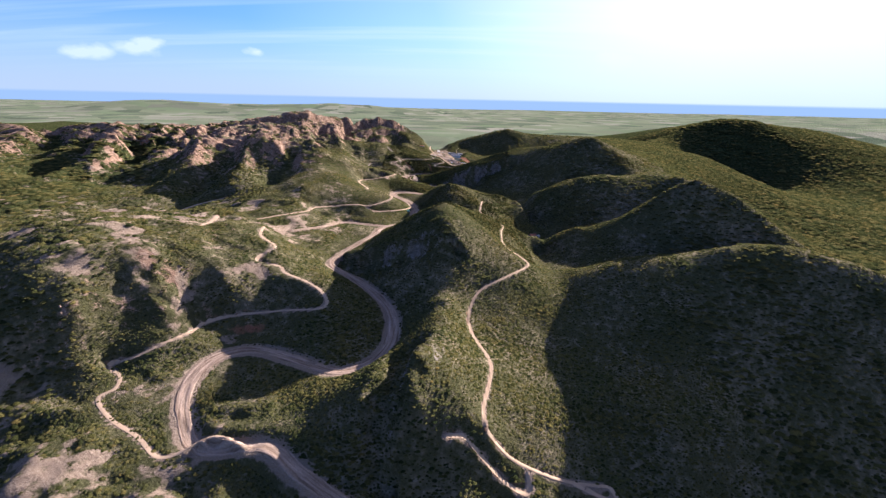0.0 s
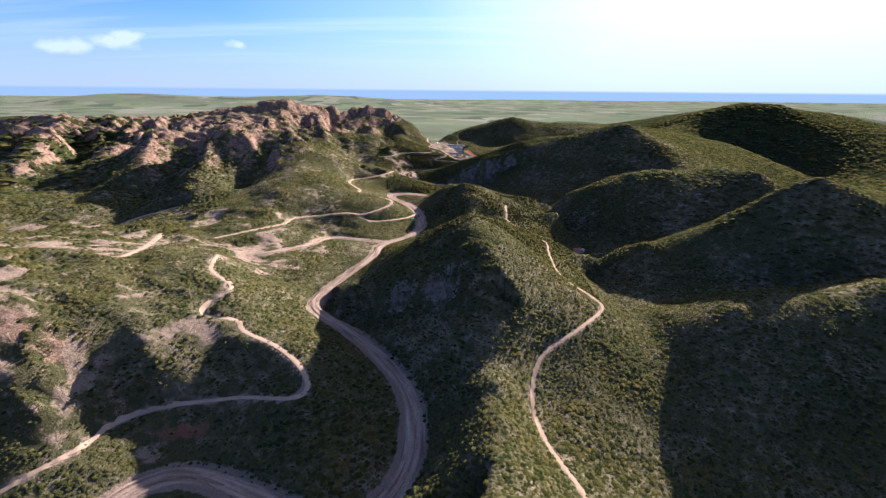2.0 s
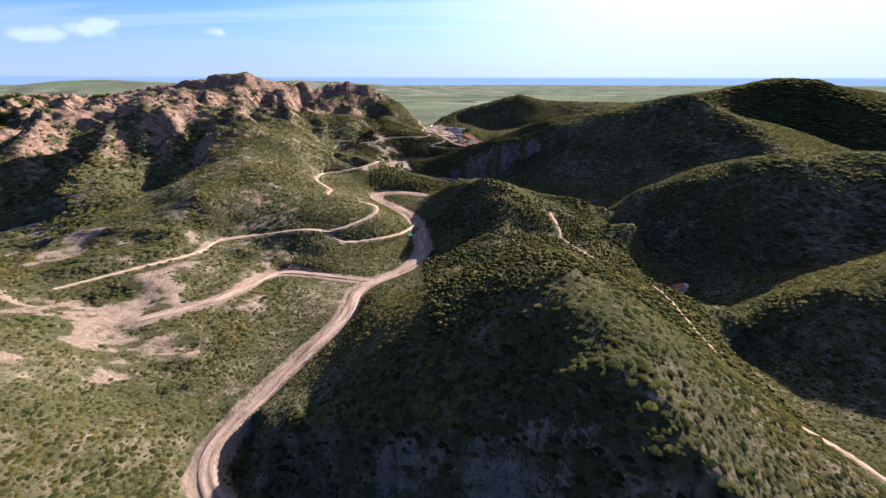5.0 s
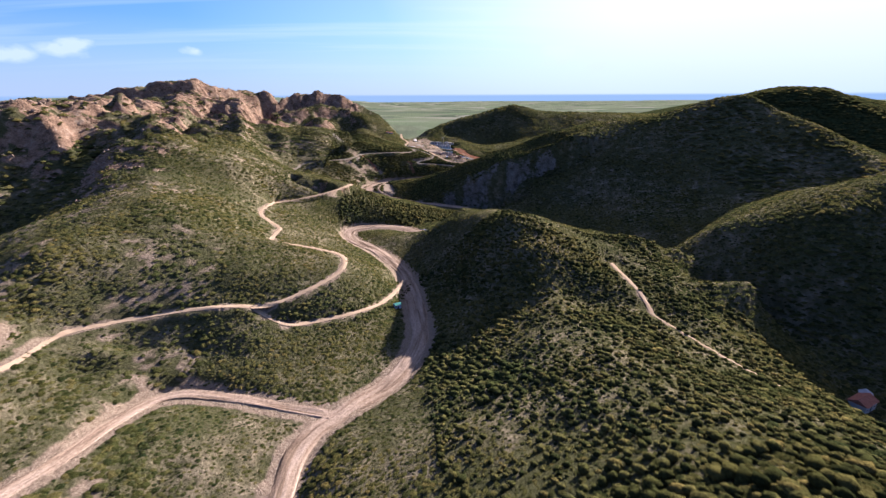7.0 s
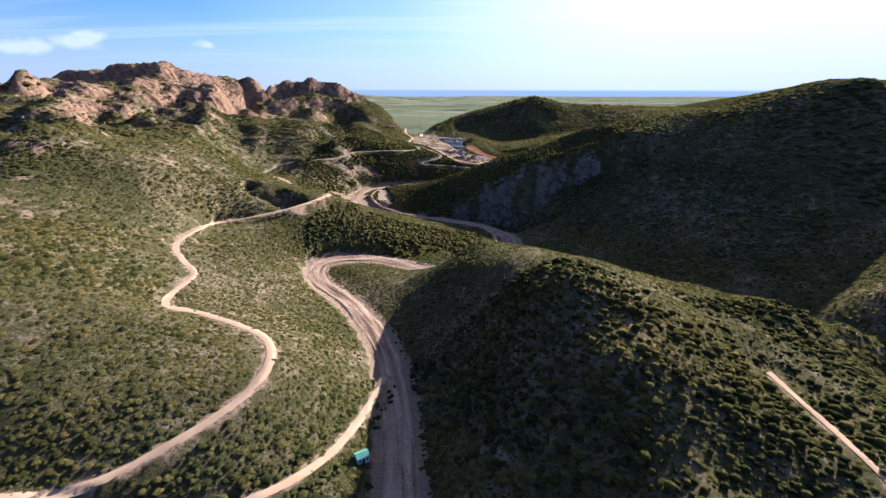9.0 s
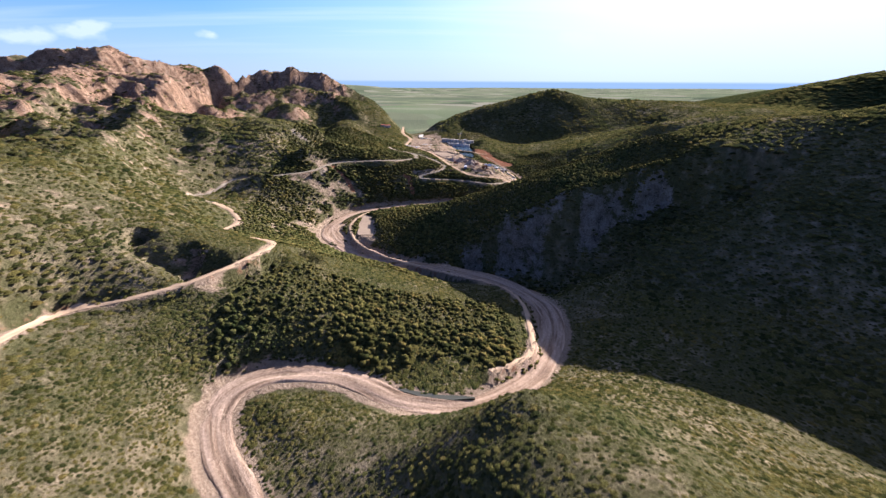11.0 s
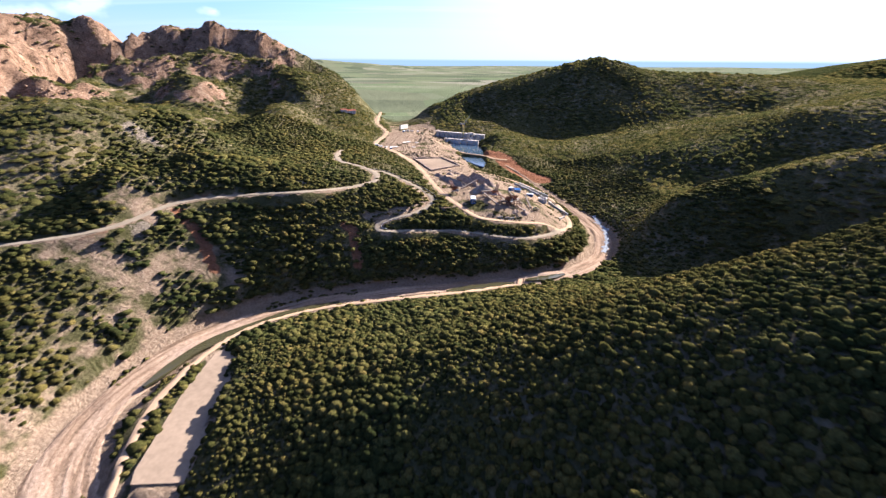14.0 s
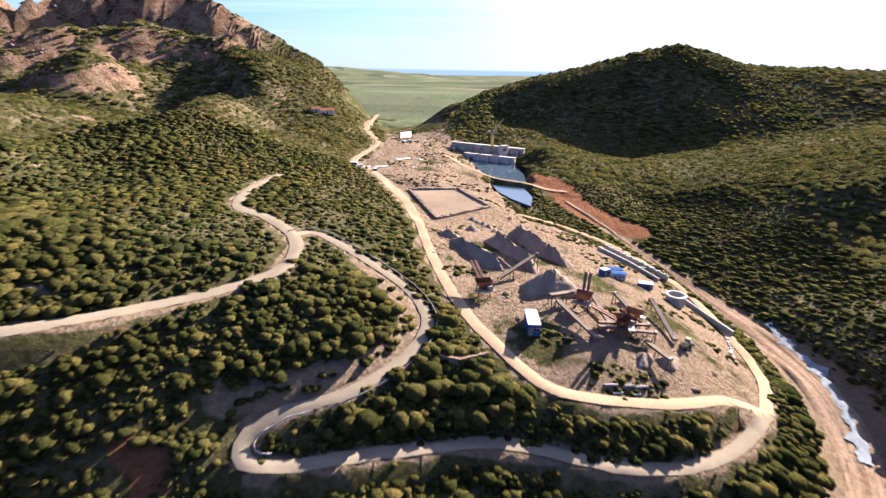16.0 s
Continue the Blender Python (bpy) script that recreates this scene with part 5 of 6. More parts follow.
dam_wall((4.5, 642.5), (22.5, 631), 12.6, 3.2, 0.8, "long grey concrete dam wall across the valley", M_CONC)
dam_wall((7.5, 633.8), (19.6, 626.4), 11.0, 1.8, 0.7, "low pale concrete cofferdam in front of the dam", M_PALE)
e = thing("intake_tower", (17.2, 631.5, 9.5), "squat pale concrete intake tower beside the crane", "tower", turn=0.5)
part("body", made(box, (1.6, 1.4, 3.6), bev=0.06), M_PALE, e)
part("cap", made(box, (1.9, 1.7, 0.3), (0, 0, 3.6), bev=0.05), M_CONC, e)
# solid blocks on the face, coloured like the shade inside an opening
for i in range(3):
    part("opening_block", made(box, (0.3, 0.08, 0.5), (-0.5 + 0.5 * i, -0.72, 2.6)), M_DARK, e)


def crane(at, turn):
    e = thing("tower_crane", at, "pale yellow luffing tower crane standing by the dam", "crane", turn=turn)
    part("footing", made(box, (0.9, 0.9, 0.35), bev=0.05), M_CONC, e)
    bm = bmesh.new()
    for sx in (-0.17, 0.17):
        for sy in (-0.17, 0.17):
            bar(bm, (sx, sy, 0.3), (sx, sy, 4.0), 0.13)
    for i in range(9):
        z, s = 0.4 + i * 0.4, 1 if i % 2 else -1
        for f in (-0.17, 0.17):
            bar(bm, (-0.17 * s, f, z), (0.17 * s, f, z + 0.4), 0.06)
            bar(bm, (f, -0.17 * s, z), (f, 0.17 * s, z + 0.4), 0.06)
    part("mast", bm, M_YELLOW, e)
    c = part("cab", made(box, (0.5, 0.4, 0.42), (0.2, -0.3, 3.9), bev=0.04), M_WHITE, e, "white driver's cab")
    part("cab_window", made(box, (0.36, 0.03, 0.22), (0.2, -0.505, 4.02)), M_DARK, c)
    part("turntable", made(box, (0.7, 0.6, 0.2), (0, 0, 3.95), bev=0.03), M_STEEL, e)
    bm = bmesh.new()
    a, b = Vector((0.1, 0, 4.1)), Vector((2.3, 0, 6.6))
    for off in ((0, 0.14, 0), (0, -0.14, 0), (-0.14, 0, 0.16)):
        bar(bm, a + Vector(off), b, 0.12)
    for i in range(8):
        p = a.lerp(b, i / 8)
        bar(bm, p + Vector((0, 0.14 * (1 - i / 9), 0)), a.lerp(b, (i + 1) / 8) + Vector((0, -0.14 * (1 - i / 9), 0)), 0.035)
    part("jib", bm, M_YELLOW, e)
    part("counterweight", made(box, (0.5, 0.5, 0.5), (-0.9, 0, 3.9), bev=0.05), M_CONC, e)
    part("counter_jib", made(bar, (0, 0, 4.1), (-1.1, 0, 4.2), 0.3, 0.1), M_STEEL, e)
    part("hoist_rope", made(bar, (2.25, 0, 6.5), (2.25, 0, 4.4), 0.03), M_DARK, e)
    return e


crane((14.7, 635.4, 11.2), 0.35).scale = (1.25, 1.25, 1.25)

# ---- the settling pad with its low banks
M_PAD = simple("packed_sand", (0.225, 0.165, 0.108), 0.95, vary=0.16, scale=0.5, bumps=0.4)
pz = PAD_Z + 0.05
sheet("settling_pad", PADC, pz, M_PAD, "flat rectangular pad of pale gravel", "pad", thick=0.3)
for i in range(4):
    (x0, y0), (x1, y1) = PADC[i], PADC[(i + 1) % 4]
    n = thing("earth_bank", ((x0 + x1) / 2, (y0 + y1) / 2, pz - 0.1), "low brown earth bank edging the gravel pad", "bank", "banks round the pad", math.atan2(y1 - y0, x1 - x0))
    ln = math.hypot(x1 - x0, y1 - y0)
    bm = bmesh.new()
    for s in range(int(ln / 0.5)):
        box(bm, (0.56, 0.5 + 0.15 * random.random(), 0.3 + 0.16 * random.random()), (-ln / 2 + 0.25 + s * 0.5, 0, 0), 0.1 * random.random(), bev=0.08)
    part("ridge", bm, M_GRAVEL, n)


def pile(x, y, rx, ry, h, turn, label, mat=M_GRAVEL, name="gravel_mound"):
    """A heap of loose stone with a crest and slumped sides."""
    e = thing(name, (x, y, gz(x, y) - 0.15), label, "pile", "stone heaps in the quarry", turn)
    bm = bmesh.new()
    n, m = 28, 9
    ridge = 0.6 if rx > 2 * ry else 0.12
    ring = []
    for j in range(m + 1):
        row = []
        for i in range(n):
            a = 6.2832 * i / n
            r = 1 - j / m
            wob = 1 + 0.16 * math.sin(3 * a + x) + 0.1 * math.sin(7 * a + y) + 0.05 * random.random()
            hh = h * (1 - r) ** 0.85 * (1 + 0.10 * math.sin(5 * a + 2 * j))
            row.append(bm.verts.new((rx * (r + (1 - r) * ridge) * wob * math.cos(a), ry * r * wob * math.sin(a), hh + 0.03 * h * math.sin(9 * a + 3 * j + x))))
        ring.append(row)
    for j in range(m):
        for i in range(n):
            bm.faces.new((ring[j][i], ring[j][(i + 1) % n], ring[j + 1][(i + 1) % n], ring[j + 1][i]))
    bmesh.ops.remove_doubles(bm, verts=bm.verts, dist=0.002)
    for f in bm.faces:
        f.smooth = True
    part("slope", bm, mat, e)
    return e


pile(4.8, 556.0, 5.0, 1.3, 1.1, -1.03, "long ridge of brown crushed stone with slumped sides")
pile(8.5, 557.6, 5.4, 1.35, 1.4, -1.2, "long steep ridge of grey-brown crushed stone")
pile(12.3, 561.5, 7.0, 1.5, 1.7, -1.26, "longest ridge of grey-brown crushed stone with a sharp crest")
pile(11.0, 548.6, 2.9, 2.3, 1.9, 0.4, "cone of brown crushed stone with a gullied face")
pile(17.6, 547.0, 0.9, 0.8, 0.6, 0.2, "small round heap of pale gravel")
pile(18.6, 539.6, 1.3, 0.9, 0.6, 0.2, "low heap of purple-grey gravel")
pile(16.6, 539.4, 1.2, 0.8, 0.55, 1.0, "low heap of purple-grey gravel")
pile(1.6, 562.5, 1.7, 0.9, 0.9, -0.6, "rounded heap of grey gravel beside the track")
pile(4.6, 566.0, 1.2, 0.9, 0.8, 0.6, "rounded heap of grey gravel beside the track")
for i in range(9):
    pile(5.4 + 0.55 * i + random.uniform(-0.3, 0.3), 570.6 - 0.7 * i + random.uniform(-0.8, 0.8), 0.7, 0.6, 0.5, i, "small tipped heap of grey gravel")

def conveyor(a, b, h0, h1, w=0.34, label="rusty belt conveyor on trestle legs in the quarry plant"):
    """A belt conveyor: two side beams, belt, trestles and head drum."""
    za, zb = gz(*a), gz(*b)
    e = thing("conveyor", (*a, za), label, "conveyor", "conveyors of the plant")
    d = Vector((b[0] - a[0], b[1] - a[1], zb + h1 - za - h0))
    s = Vector((-d.y, d.x, 0)).normalized() * (w / 2)
    p, q = Vector((0, 0, h0)), Vector((0, 0, h0)) + d
    for sg in (1, -1):
        part("side_beam", made(bar, p + s * sg, q + s * sg, 0.07, 0.16), M_RUST, e)
    part("belt", made(bar, p + Vector((0, 0, 0.06)), q + Vector((0, 0, 0.06)), w, 0.05), M_BELT, e, "dusty brown belt")
    n = max(2, int(d.length / 1.5))
    for i in range(n + 1):
        t = p.lerp(q, i / n)
        for sg in (1, -1):
            gx, gy = a[0] + t.x + 1.4 * sg * s.x, a[1] + t.y + 1.4 * sg * s.y
            part("leg", made(bar, t + s * sg, (t.x + 1.4 * sg * s.x, t.y + 1.4 * sg * s.y, gz(gx, gy) - za - 0.1), 0.06), M_RUST, e)
    bm = bmesh.new()
    bmesh.ops.create_cone(bm, cap_ends=True, segments=14, radius1=0.16, radius2=0.16, depth=w * 1.1, matrix=Matrix.Translation(q) @ s.to_track_quat("Z", "Y").to_matrix().to_4x4())
    part("head_drum", bm, M_STEEL, e)
    return e


conveyor((10.2, 544.9), (13.2, 546.2), 1.0, 1.1, 0.42, "pale covered belt conveyor in the quarry plant")
conveyor((10.6, 544.0), (13.0, 540.3), 1.0, 0.4)
conveyor((13.6, 541.6), (18.4, 541.6), 0.5, 0.9, 0.3)
conveyor((13.8, 542.3), (18.2, 542.6), 0.4, 0.8, 0.26)
conveyor((18.0, 543.8), (16.6, 546.6), 0.4, 1.2)
conveyor((20.3, 547.2), (20.6, 542.4), 1.2, 0.3)
conveyor((14.4, 546.6), (14.8, 542.6), 0.8, 0.4)
conveyor((6.2, 549.2), (10.4, 552.6), 0.4, 1.9, 0.36, "long rusty conveyor rising to the top of the stone cone")
conveyor((17.4, 541.0), (18.4, 538.6), 0.4, 1.0)


def hopper(x, y, turn, label):
    """A crusher bin on legs with two chutes and a platform."""
    e = thing("crusher_bin", (x, y, gz(x, y)), label, "machine", "bins of the plant", turn)
    bm = bmesh.new()
    lo = [bm.verts.new((sx * 0.3, sy * 0.25, 0.7)) for sx, sy in ((-1, -1), (1, -1), (1, 1), (-1, 1))]
    hi = [bm.verts.new((sx * 0.75, sy * 0.6, 1.5)) for sx, sy in ((-1, -1), (1, -1), (1, 1), (-1, 1))]
    for i in range(4):
        bm.faces.new((lo[i], lo[(i + 1) % 4], hi[(i + 1) % 4], hi[i]))
    bm.faces.new(lo[::-1])
    bmesh.ops.solidify(bm, geom=bm.faces[:], thickness=0.06)
    part("bin", bm, M_RUST, e)
    for sx in (-0.6, 0.6):
        for sy in (-0.5, 0.5):
            part("leg", made(bar, (sx, sy, -0.1), (sx * 0.7, sy * 0.7, 1.1), 0.1), M_RUST, e)
    part("platform", made(box, (1.7, 0.5, 0.08), (0, -0.75, 0.75)), M_STEEL, e)
    g = part("motor", made(box, (0.5, 0.35, 0.35), (0.4, -0.75, 0.83), bev=0.04), M_STEEL, e)
    part("belt_guard", made(box, (0.12, 0.1, 0.45), (0.68, -0.75, 0.8), bev=0.02), M_RUST, g)
    for s in (-0.2, 0.2):
        part("chute", made(bar, (s, 0.5, 1.3), (s - 0.3, 2.6, 2.4), 0.26, 0.12), M_RUST, e)
    return e


hopper(4.4, 546.4, 0.2, "rusty crusher bin with two steep chutes")
hopper(15.6, 541.9, 1.3, "rusty screening bin among the conveyors")
hopper(17.0, 543.2, 2.4, "rusty screening bin among the conveyors")
hopper(13.2, 545.0, -0.5, "grey screening bin with a pale roof")


def cabin(x, y, size, turn, wall, roof, label, name="site_cabin", group="site cabins"):
    """A small site building: body, roof, door, windows."""
    e = thing(name, (x, y, gz(x, y) - 0.05), label, "cabin", group, turn)
    lx, ly, h = size
    part("body", made(box, (lx, ly, h), bev=0.02), wall, e)
    part("roof", made(box, (lx * 1.06, ly * 1.08, 0.08), (0, 0, h), bev=0.02), roof, e)
    d = part("door", made(box, (0.3, 0.03, h * 0.75), (-lx * 0.25, -ly / 2 - 0.01, 0.02)), M_STEEL, e)
    part("door_handle", made(box, (0.03, 0.03, 0.08), (-lx * 0.25 + 0.11, -ly / 2 - 0.035, h * 0.36)), M_DARK, d)
    for s in (0.08, 0.32):
        w = part("window", made(box, (0.28, 0.03, h * 0.36), (lx * s, -ly / 2 - 0.008, h * 0.40)), M_PALE, e)
        part("pane", made(box, (0.22, 0.02, h * 0.28), (lx * s, -ly / 2 - 0.018, h * 0.44)), M_DARK, w, "dark window glass")
    return e


cabin(8.0, 541.4, (1.0, 2.5, 1.0), -0.06, M_BLUE, M_WHITE, "long grey-white container with a bluish end on the quarry floor")
cabin(18.7, 555.4, (0.9, 0.8, 0.75), 0.5, M_BLUE, M_WHITE, "bright blue and white site cabin")
cabin(20.6, 557.2, (1.5, 0.8, 0.6), -0.25, M_WHITE, M_BLUE, "bright blue roofed site cabin")
cabin(20.4, 555.6, (1.5, 0.8, 0.6), -0.25, M_WHITE, M_BLUE, "bright blue roofed site cabin")
cabin(23.4, 555.2, (1.5, 0.9, 0.6), -0.3, M_BLUE, M_WHITE, "white roofed site cabin with blue sides")

# ---- round tank and the walled basins
e = thing("round_tank", (26.2, 553.6, gz(26.2, 553.6)), "open round concrete tank with a thick rim", "tank")
bm = bmesh.new()
bmesh.ops.create_cone(bm, cap_ends=False, segments=32, radius1=0.98, radius2=0.98, depth=1.2, matrix=Matrix.Translation((0, 0, 0.55)))
bmesh.ops.solidify(bm, geom=bm.faces[:], thickness=0.16)
part("shell", bm, M_CONC, e)
bm = bmesh.new()
bmesh.ops.create_cone(bm, cap_ends=False, segments=32, radius1=1.1, radius2=1.1, depth=0.14, matrix=Matrix.Translation((0, 0, 1.12)))
bmesh.ops.solidify(bm, geom=bm.faces[:], thickness=0.28)
part("rim", bm, M_PALE, e, "pale concrete rim")
# near-black disc across the shell, about half way up
bm = bmesh.new()
bmesh.ops.create_circle(bm, cap_ends=True, segments=32, radius=0.92, matrix=Matrix.Translation((0, 0, 0.5)))
part("dark_disc", bm, M_DARK, e, "flat dark disc inside the shell")


def wall_line(pts, h, w, label, mat=M_CONC, posts=False):
    """A low wall along a line, one part a length."""
    e = thing("basin_wall", (*pts[0], gz(*pts[0])), label, "wall", "basin walls")
    z0 = gz(*pts[0])
    for (x0, y0), (x1, y1) in zip(pts, pts[1:]):
        a, b = Vector((x0 - pts[0][0], y0 - pts[0][1], gz(x0, y0) - z0 + h / 2 - 0.1)), Vector((x1 - pts[0][0], y1 - pts[0][1], gz(x1, y1) - z0 + h / 2 - 0.1))
        part("length", made(bar, a, b, w, h), mat, e)
        if posts:
            n = max(1, int((b - a).length / 0.8))
            for i in range(n):
                p = a.lerp(b, (i + 0.5) / n)
                part("kerb_block", made(box, (0.3, 0.2, 0.16), (p.x, p.y, p.z + h / 2)), M_WHITE, e, "white painted kerb block")
    return e


wall_line([(23.8, 570.2), (27, 567.2), (30.3, 563.8)], 0.9, 0.3, "long concrete basin wall topped with white blocks", posts=True)
wall_line([(22, 567.6), (25, 564.6), (28, 561.6)], 0.7, 0.25, "long concrete basin wall")
wall_line([(26, 563.6), (28.4, 566)], 0.6, 0.22, "short concrete cross wall of the basin", M_PALE)
wall_line([(28.6, 557), (30.6, 555), (32, 551.6)], 0.7, 0.28, "concrete wall of the lower basin")
wall_line([(28.6, 557), (29.6, 558.2)], 0.8, 0.2, "pale end wall of the lower basin", M_PALE)
tagged(ribbon("algae_pond", spline([(23.3, 568.6, 0), (26, 566, 0), (28.6, 563.2, 0)], 0.6), 0.7, M_ALGAE, "", lift=0.12), "shallow walled basin of yellow-green algae", "pond")
tagged(ribbon("algae_pond", spline([(29.4, 557, 0), (30.4, 555.6, 0), (31, 554, 0)], 0.5), 0.5, M_ALGAE, "", lift=0.12), "shallow basin of yellow-green algae beside the tank", "pond")


def house(x, y, size, turn, label, roof=M_TILE, wall=M_PALE, name="house"):
    """A small pitched-roof house."""
    e = thing(name, (x, y, gz(x, y) - 0.1), label, "house", turn=turn)
    lx, ly, h = size
    part("wall", made(box, (lx, ly, h), bev=0.02), wall, e)
    bm = bmesh.new()
    v = [bm.verts.new(c) for c in ((-lx * .54, -ly * .6, h), (lx * .54, -ly * .6, h), (lx * .54, 0, h + ly * .32), (-lx * .54, 0, h + ly * .32), (-lx * .54, ly * .6, h), (lx * .54, ly * .6, h))]
    for f in ((0, 1, 2, 3), (3, 2, 5, 4), (0, 3, 4), (1, 5, 2), (0, 4, 5, 1)):
        bm.faces.new([v[i] for i in f])
    part("roof", bm, roof, e)
    part("door", made(box, (0.3, 0.04, h * 0.7), (0, -ly / 2 - 0.015, 0.02)), M_DARK, e)
    for s in (-0.3, 0.3):
        w = part("window", made(box, (0.34, 0.04, 0.36), (lx * s, -ly / 2 - 0.012, h * 0.42)), M_WHITE, e)
        part("pane", made(box, (0.26, 0.03, 0.28), (lx * s, -ly / 2 - 0.024, h * 0.42 + 0.04)), M_DARK, w, "dark window glass")
    return e


house(-29, 639, (3.6, 1.8, 1.1), 0.35, "low house with a red tiled roof above the dam road")
house(-31.5, 637.5, (2.2, 1.5, 1.0), 0.35, "small outbuilding with a red tiled roof")
house(56, 293, (4.0, 2.6, 1.6), 0.4, "lone farmhouse with a red tiled roof in the side valley")
house(60, 296, (2.4, 1.8, 1.2), 0.9, "pale farm shed in the side valley", roof=M_CONC)
house(-24.7, 329.4, (1.5, 1.1, 1.0), 0.5, "small hut with a green sheet roof by the river bed", roof=M_GREENROOF, wall=M_WHITE, name="hut")
wall_line([(-10, 640), (-7.2, 645.5)], 1.7, 0.4, "tall pale retaining wall beside the yard", M_PALE)
# plain huts standing in for the pale machines parked about the yard
for i, (x, y) in enumerate(((-7, 637), (-5.4, 638.4), (-8.4, 634.6), (-3, 640.5), (4.6, 640), (-17, 606), (-15.4, 604.6), (-13.6, 603.2), (-12, 601.6))):
    cabin(x, y, (0.9 + 0.3 * (i % 3), 0.6, 0.5), 0.6 * i, (M_WHITE, M_CONC, M_BLUE)[i % 3], (M_WHITE, M_PALE, M_WHITE)[i % 3], "small pale hut, a stand-in for parked machines at the works yard's edge")


# ---- roadside barrier along the outer edge of the hairpin
def barrier(line, off, label, mat=M_STEEL):
    t = np.gradient(line[:, :2], axis=0)
    t /= np.linalg.norm(t, axis=1)[:, None] + 1e-9
    x, y = line[:, 0] - t[:, 1] * off, line[:, 1] + t[:, 0] * off
    z = np.maximum(height(x, y), line[:, 2] - 0.2)
    e = thing("crash_barrier", (x[0], y[0], z[0]), label, "barrier")
    for i in range(0, len(x) - 1):
        a, b = Vector((x[i] - x[0], y[i] - y[0], z[i] - z[0])), Vector((x[i + 1] - x[0], y[i + 1] - y[0], z[i + 1] - z[0]))
        part("rail", made(bar, a + Vector((0, 0, 0.22)), b + Vector((0, 0, 0.22)), 0.05, 0.11), mat, e)
        part("post", made(bar, a - Vector((0, 0, 0.1)), a + Vector((0, 0, 0.27)), 0.05), M_RUST, e)


hp = spline(ROADS["hairpin"], 0.9)
barrier(hp[:int(len(hp) * 0.40)], 0.78, "dark crash barrier following the outside of the bend")
barrier(hp[int(len(hp) * 0.40):int(len(hp) * 0.52)], 0.78, "pale low guard rail round the hairpin", M_PALE)

# ---- the river: pools, a ford, white water
def pool(line, half_w, z, label, mat=M_POOL):
    t = np.gradient(line[:, :2], axis=0)
    t /= np.linalg.norm(t, axis=1)[:, None] + 1e-9
    u = np.linspace(0, 1, len(line))
    w = half_w * np.sin(np.clip(u * 3.1416, 0.05, 3.09)) ** 0.5 * (1 + 0.15 * np.sin(u * 19))
    pts = [(p[0] - q[1] * k, p[1] + q[0] * k) for p, q, k in zip(line, t, w)] + [(p[0] + q[1] * k, p[1] - q[0] * k) for p, q, k in reversed(list(zip(line, t, w)))]
    return sheet("water", pts, z, mat, label, "pool", thick=0.3)


def low(line):
    return float(np.median(height(line[:, 0], line[:, 1]))) + 0.36


ln = spline([(-37.6, 494, 1), (-34.5, 502, 1), (-29, 508, 1), (-23, 512.6, 1), (-17, 515.5, 1)], 1.5)
pool(ln, 1.0, low(ln), "dark green-brown pool along the river bed")
ln = spline([(1, 518.2, 2), (7, 519.4, 2), (13.4, 521, 2)], 1.5)
pool(ln, 1.1, low(ln), "muddy green pool above the ford")
ln = spline([(15.6, 521.8, 2), (20, 522.8, 2), (23.5, 524.2, 2)], 1.2)
pool(ln, 0.8, low(ln), "muddy green pool below the ford")
ln = spline([(-18, 400.6, 3), (-12, 398, 3), (-6, 397.4, 3)], 1.5)
pool(ln, 0.6, low(ln) - 0.28, "small dark pool beside the river track")
foam = ribbon("white_water", spline([(41.2, 559, 0), (40.8, 554, 0), (41.1, 551, 0), (40, 547, 0), (38.5, 542.5, 0), (36, 537.5, 0)], 0.4), lambda y: 0.45 + 0.3 * np.sin(y * 1.9) * np.sin(y * 0.7), M_FOAM, "strip of white running water under the far bank", lift=0.15, edge=0.9)
tagged(foam, "strip of white running water under the far bank", "stream")
e = thing("ford", (14.6, 521.4, gz(14.6, 521.4)), "low stone ford crossing the river bed", "bridge", turn=1.3)
part("deck", made(box, (4.4, 0.9, 0.35), (0, 0, -0.05), bev=0.06), M_DIRT, e)
for i in range(7):
    part("edge_stone", made(box, (0.4, 0.2, 0.2), (-1.9 + 0.62 * i, -0.5, 0.2), bev=0.05), M_ROCK, e)
    part("edge_stone", made(box, (0.4, 0.2, 0.2), (-1.8 + 0.62 * i, 0.5, 0.2), bev=0.05), M_ROCK, e)


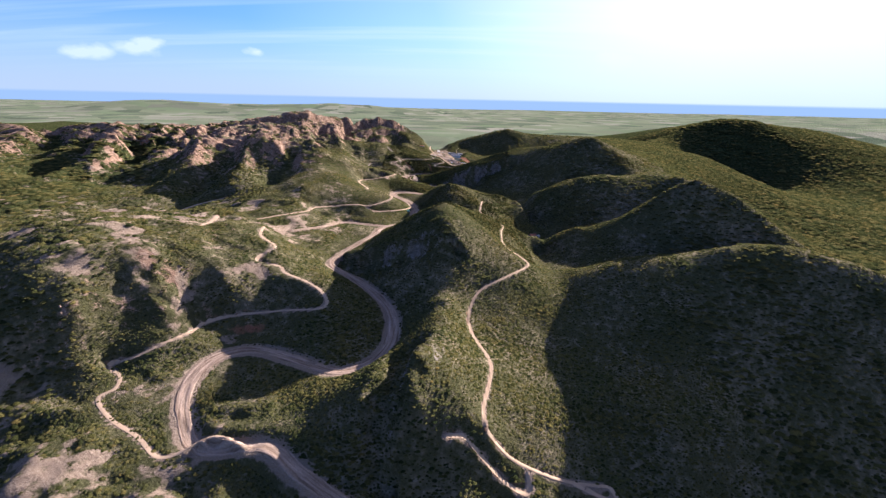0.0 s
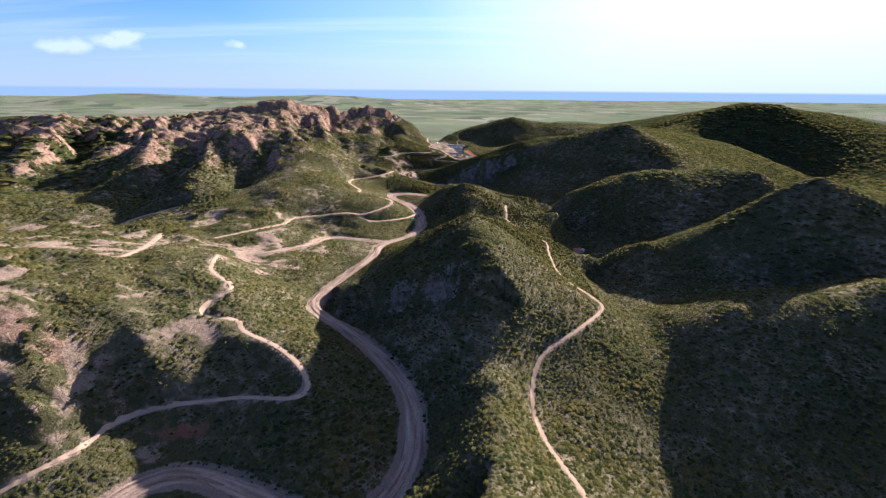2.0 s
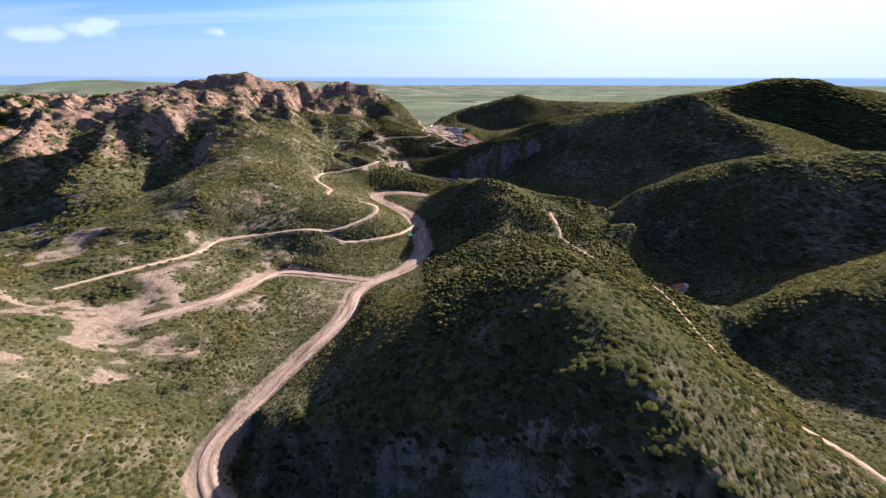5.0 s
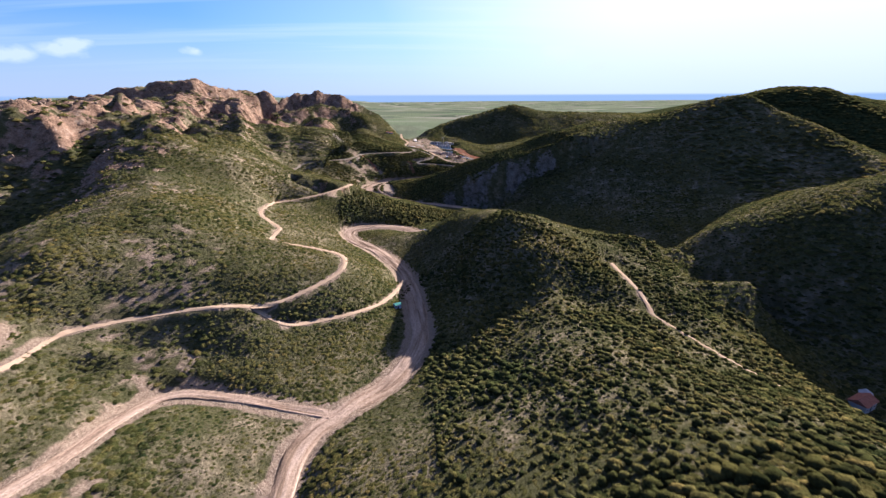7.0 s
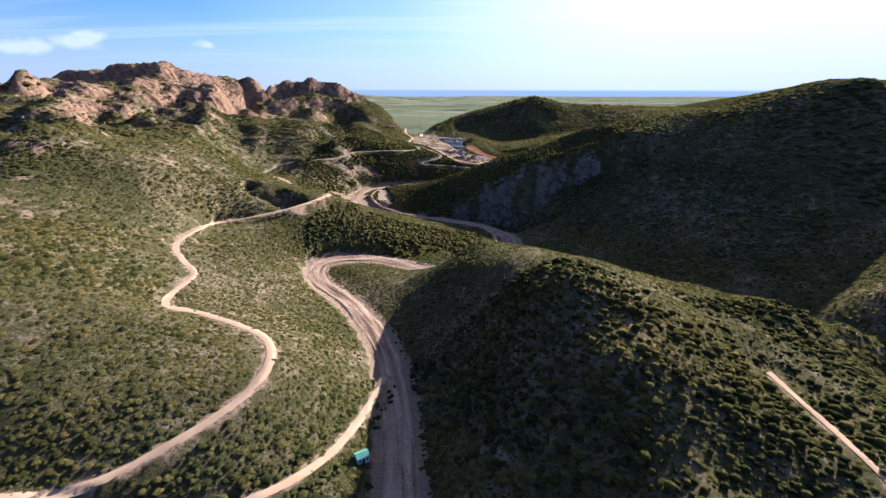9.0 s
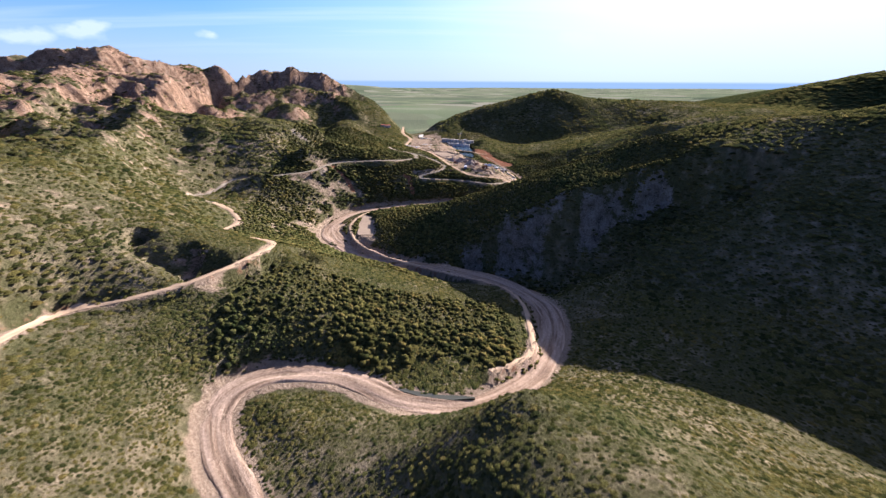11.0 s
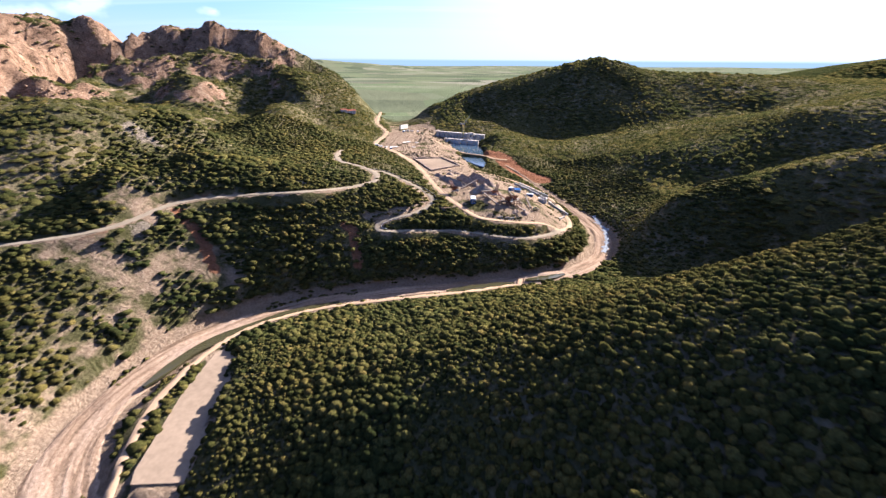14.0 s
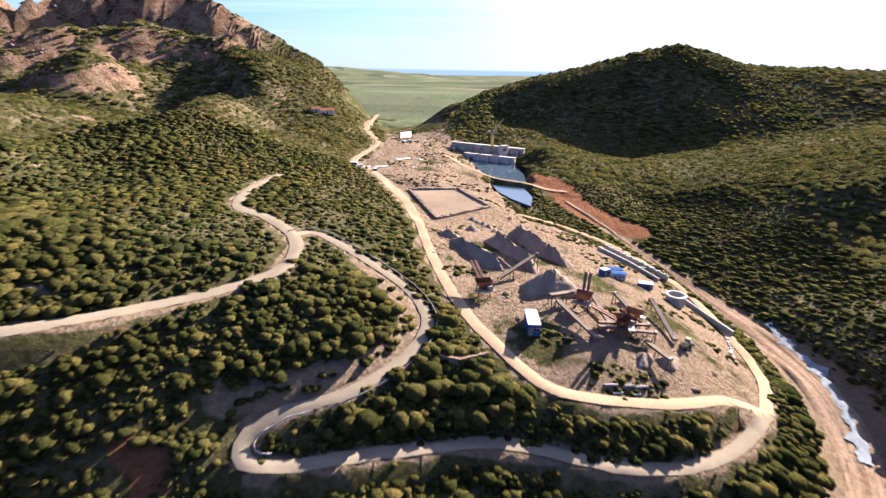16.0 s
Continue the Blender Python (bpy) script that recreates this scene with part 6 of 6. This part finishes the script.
# ---- the yellow loader parked on the quarry floor
def wheel_loader(x, y, turn):
    e = thing("wheel_loader", (x, y, gz(x, y)), "dusty yellow wheel loader parked on the bare quarry floor", "loader", turn=turn)
    part("body", made(box, (0.9, 0.42, 0.3), (-0.15, 0, 0.22), bev=0.04), M_YELLOW, e)
    part("engine_hood", made(box, (0.45, 0.4, 0.2), (-0.36, 0, 0.5), bev=0.05), M_YELLOW, e)
    c = part("cab", made(box, (0.32, 0.36, 0.38), (0.08, 0, 0.5), bev=0.03), M_STEEL, e, "grey steel cab")
    part("cab_window", made(box, (0.02, 0.3, 0.22), (0.25, 0, 0.6)), M_DARK, c)
    part("cab_roof", made(box, (0.36, 0.4, 0.04), (0.08, 0, 0.88), bev=0.01), M_YELLOW, c)
    for sy in (-0.13, 0.13):
        part("lift_arm", made(bar, (0.3, sy, 0.45), (0.72, sy, 0.2), 0.06, 0.1), M_YELLOW, e)
    bm = bmesh.new()
    box(bm, (0.05, 0.56, 0.26), (0.72, 0, 0.04))
    box(bm, (0.26, 0.56, 0.04), (0.86, 0, 0.03))
    box(bm, (0.24, 0.03, 0.2), (0.85, 0.265, 0.06))
    box(bm, (0.24, 0.03, 0.2), (0.85, -0.265, 0.06))
    part("bucket", bm, M_STEEL, e, "worn steel bucket")
    for sx in (-0.4, 0.28):
        for sy in (-0.25, 0.25):
            for name, r, w, mat, par in (("wheel", 0.19, 0.14, M_DARK, None), ("rim", 0.1, 0.16, M_YELLOW, "w")):
                bm = bmesh.new()
                bmesh.ops.create_cone(bm, cap_ends=True, segments=16, radius1=r, radius2=r, depth=w, matrix=Matrix.Translation((sx, sy, 0.18)) @ Matrix.Rotation(math.pi / 2, 4, "X"))
                wheel = part(name, bm, mat, wheel if par else e)


wheel_loader(21.6, 542.2, 0.6)
wheel_loader(-1.5, 634.5, 2.2)


# ---- small things about the works
rs = random.Random(12)
for x, y, lx, ly, turn in ((-11.1, 605.4, 2.6, 1.5, 0.5), (-7.3, 612.9, 3.4, 1.6, 0.6), (-4.7, 605.2, 1.2, 0.9, 0.9), (-3.6, 613.8, 1.1, 1.0, 0.8)):
    e = thing("concrete_slab", (x, y, gz(x, y) - 0.08), "bare pale concrete slab lying in the works yard", "slab", "slabs in the yard", turn)
    part("slab", made(box, (lx, ly, 0.22), bev=0.03), M_PALE, e)
    for k in range(2):
        part("broken_block", made(box, (0.22, 0.16, 0.14), (rs.uniform(-0.4, 0.4) * lx, rs.uniform(-0.35, 0.35) * ly, 0.21), rs.random() * 3, bev=0.02), M_CONC, e)

for i in range(10):
    x, y = 31.0 - 0.34 * i + rs.uniform(-0.15, 0.15), 550.6 - 0.62 * i
    e = thing("edge_block", (x, y, gz(x, y) - 0.03), "pale rough stone block edging the quarry floor", "block", "blocks along the quarry edge", rs.random() * 3)
    part("stone", made(box, (0.34 + 0.14 * rs.random(), 0.26, 0.24), bev=0.05), M_PALE, e)

for i, (x, y) in enumerate(((13.0, 536.1), (14.3, 536.2), (15.4, 536.3), (13.2, 535.5), (14.6, 535.6))):
    e = thing("concrete_pipe", (x, y, gz(x, y) + 0.07), "pale concrete pipe laid out among the shrubs", "pipe", "pipes in the quarry", 0.04 * i)
    bm = bmesh.new()
    bmesh.ops.create_cone(bm, cap_ends=False, segments=14, radius1=0.08, radius2=0.08, depth=1.0, matrix=Matrix.Rotation(math.pi / 2, 4, "Y"))
    bmesh.ops.solidify(bm, geom=bm.faces[:], thickness=0.03)
    part("barrel", bm, M_PALE, e)
    bm = bmesh.new()
    bmesh.ops.create_cone(bm, cap_ends=False, segments=14, radius1=0.105, radius2=0.105, depth=0.14, matrix=Matrix.Translation((0.44, 0, 0)) @ Matrix.Rotation(math.pi / 2, 4, "Y"))
    bmesh.ops.solidify(bm, geom=bm.faces[:], thickness=0.03)
    part("socket", bm, M_CONC, e)

wall_line([(0.2, 536.6), (1.9, 536.4), (4.0, 537.4)], 0.7, 0.25, "low rough stone wall holding the rubble slope below the track", M_ROCK)
sheet("gravel_pad", PAD[:5] + [(-25.6, 478.5), (-30.8, 478.5)] + PAD[8:], 2.2, M_PAD, "level pinkish gravel flat inside the river bend", "pad", thick=0.6)
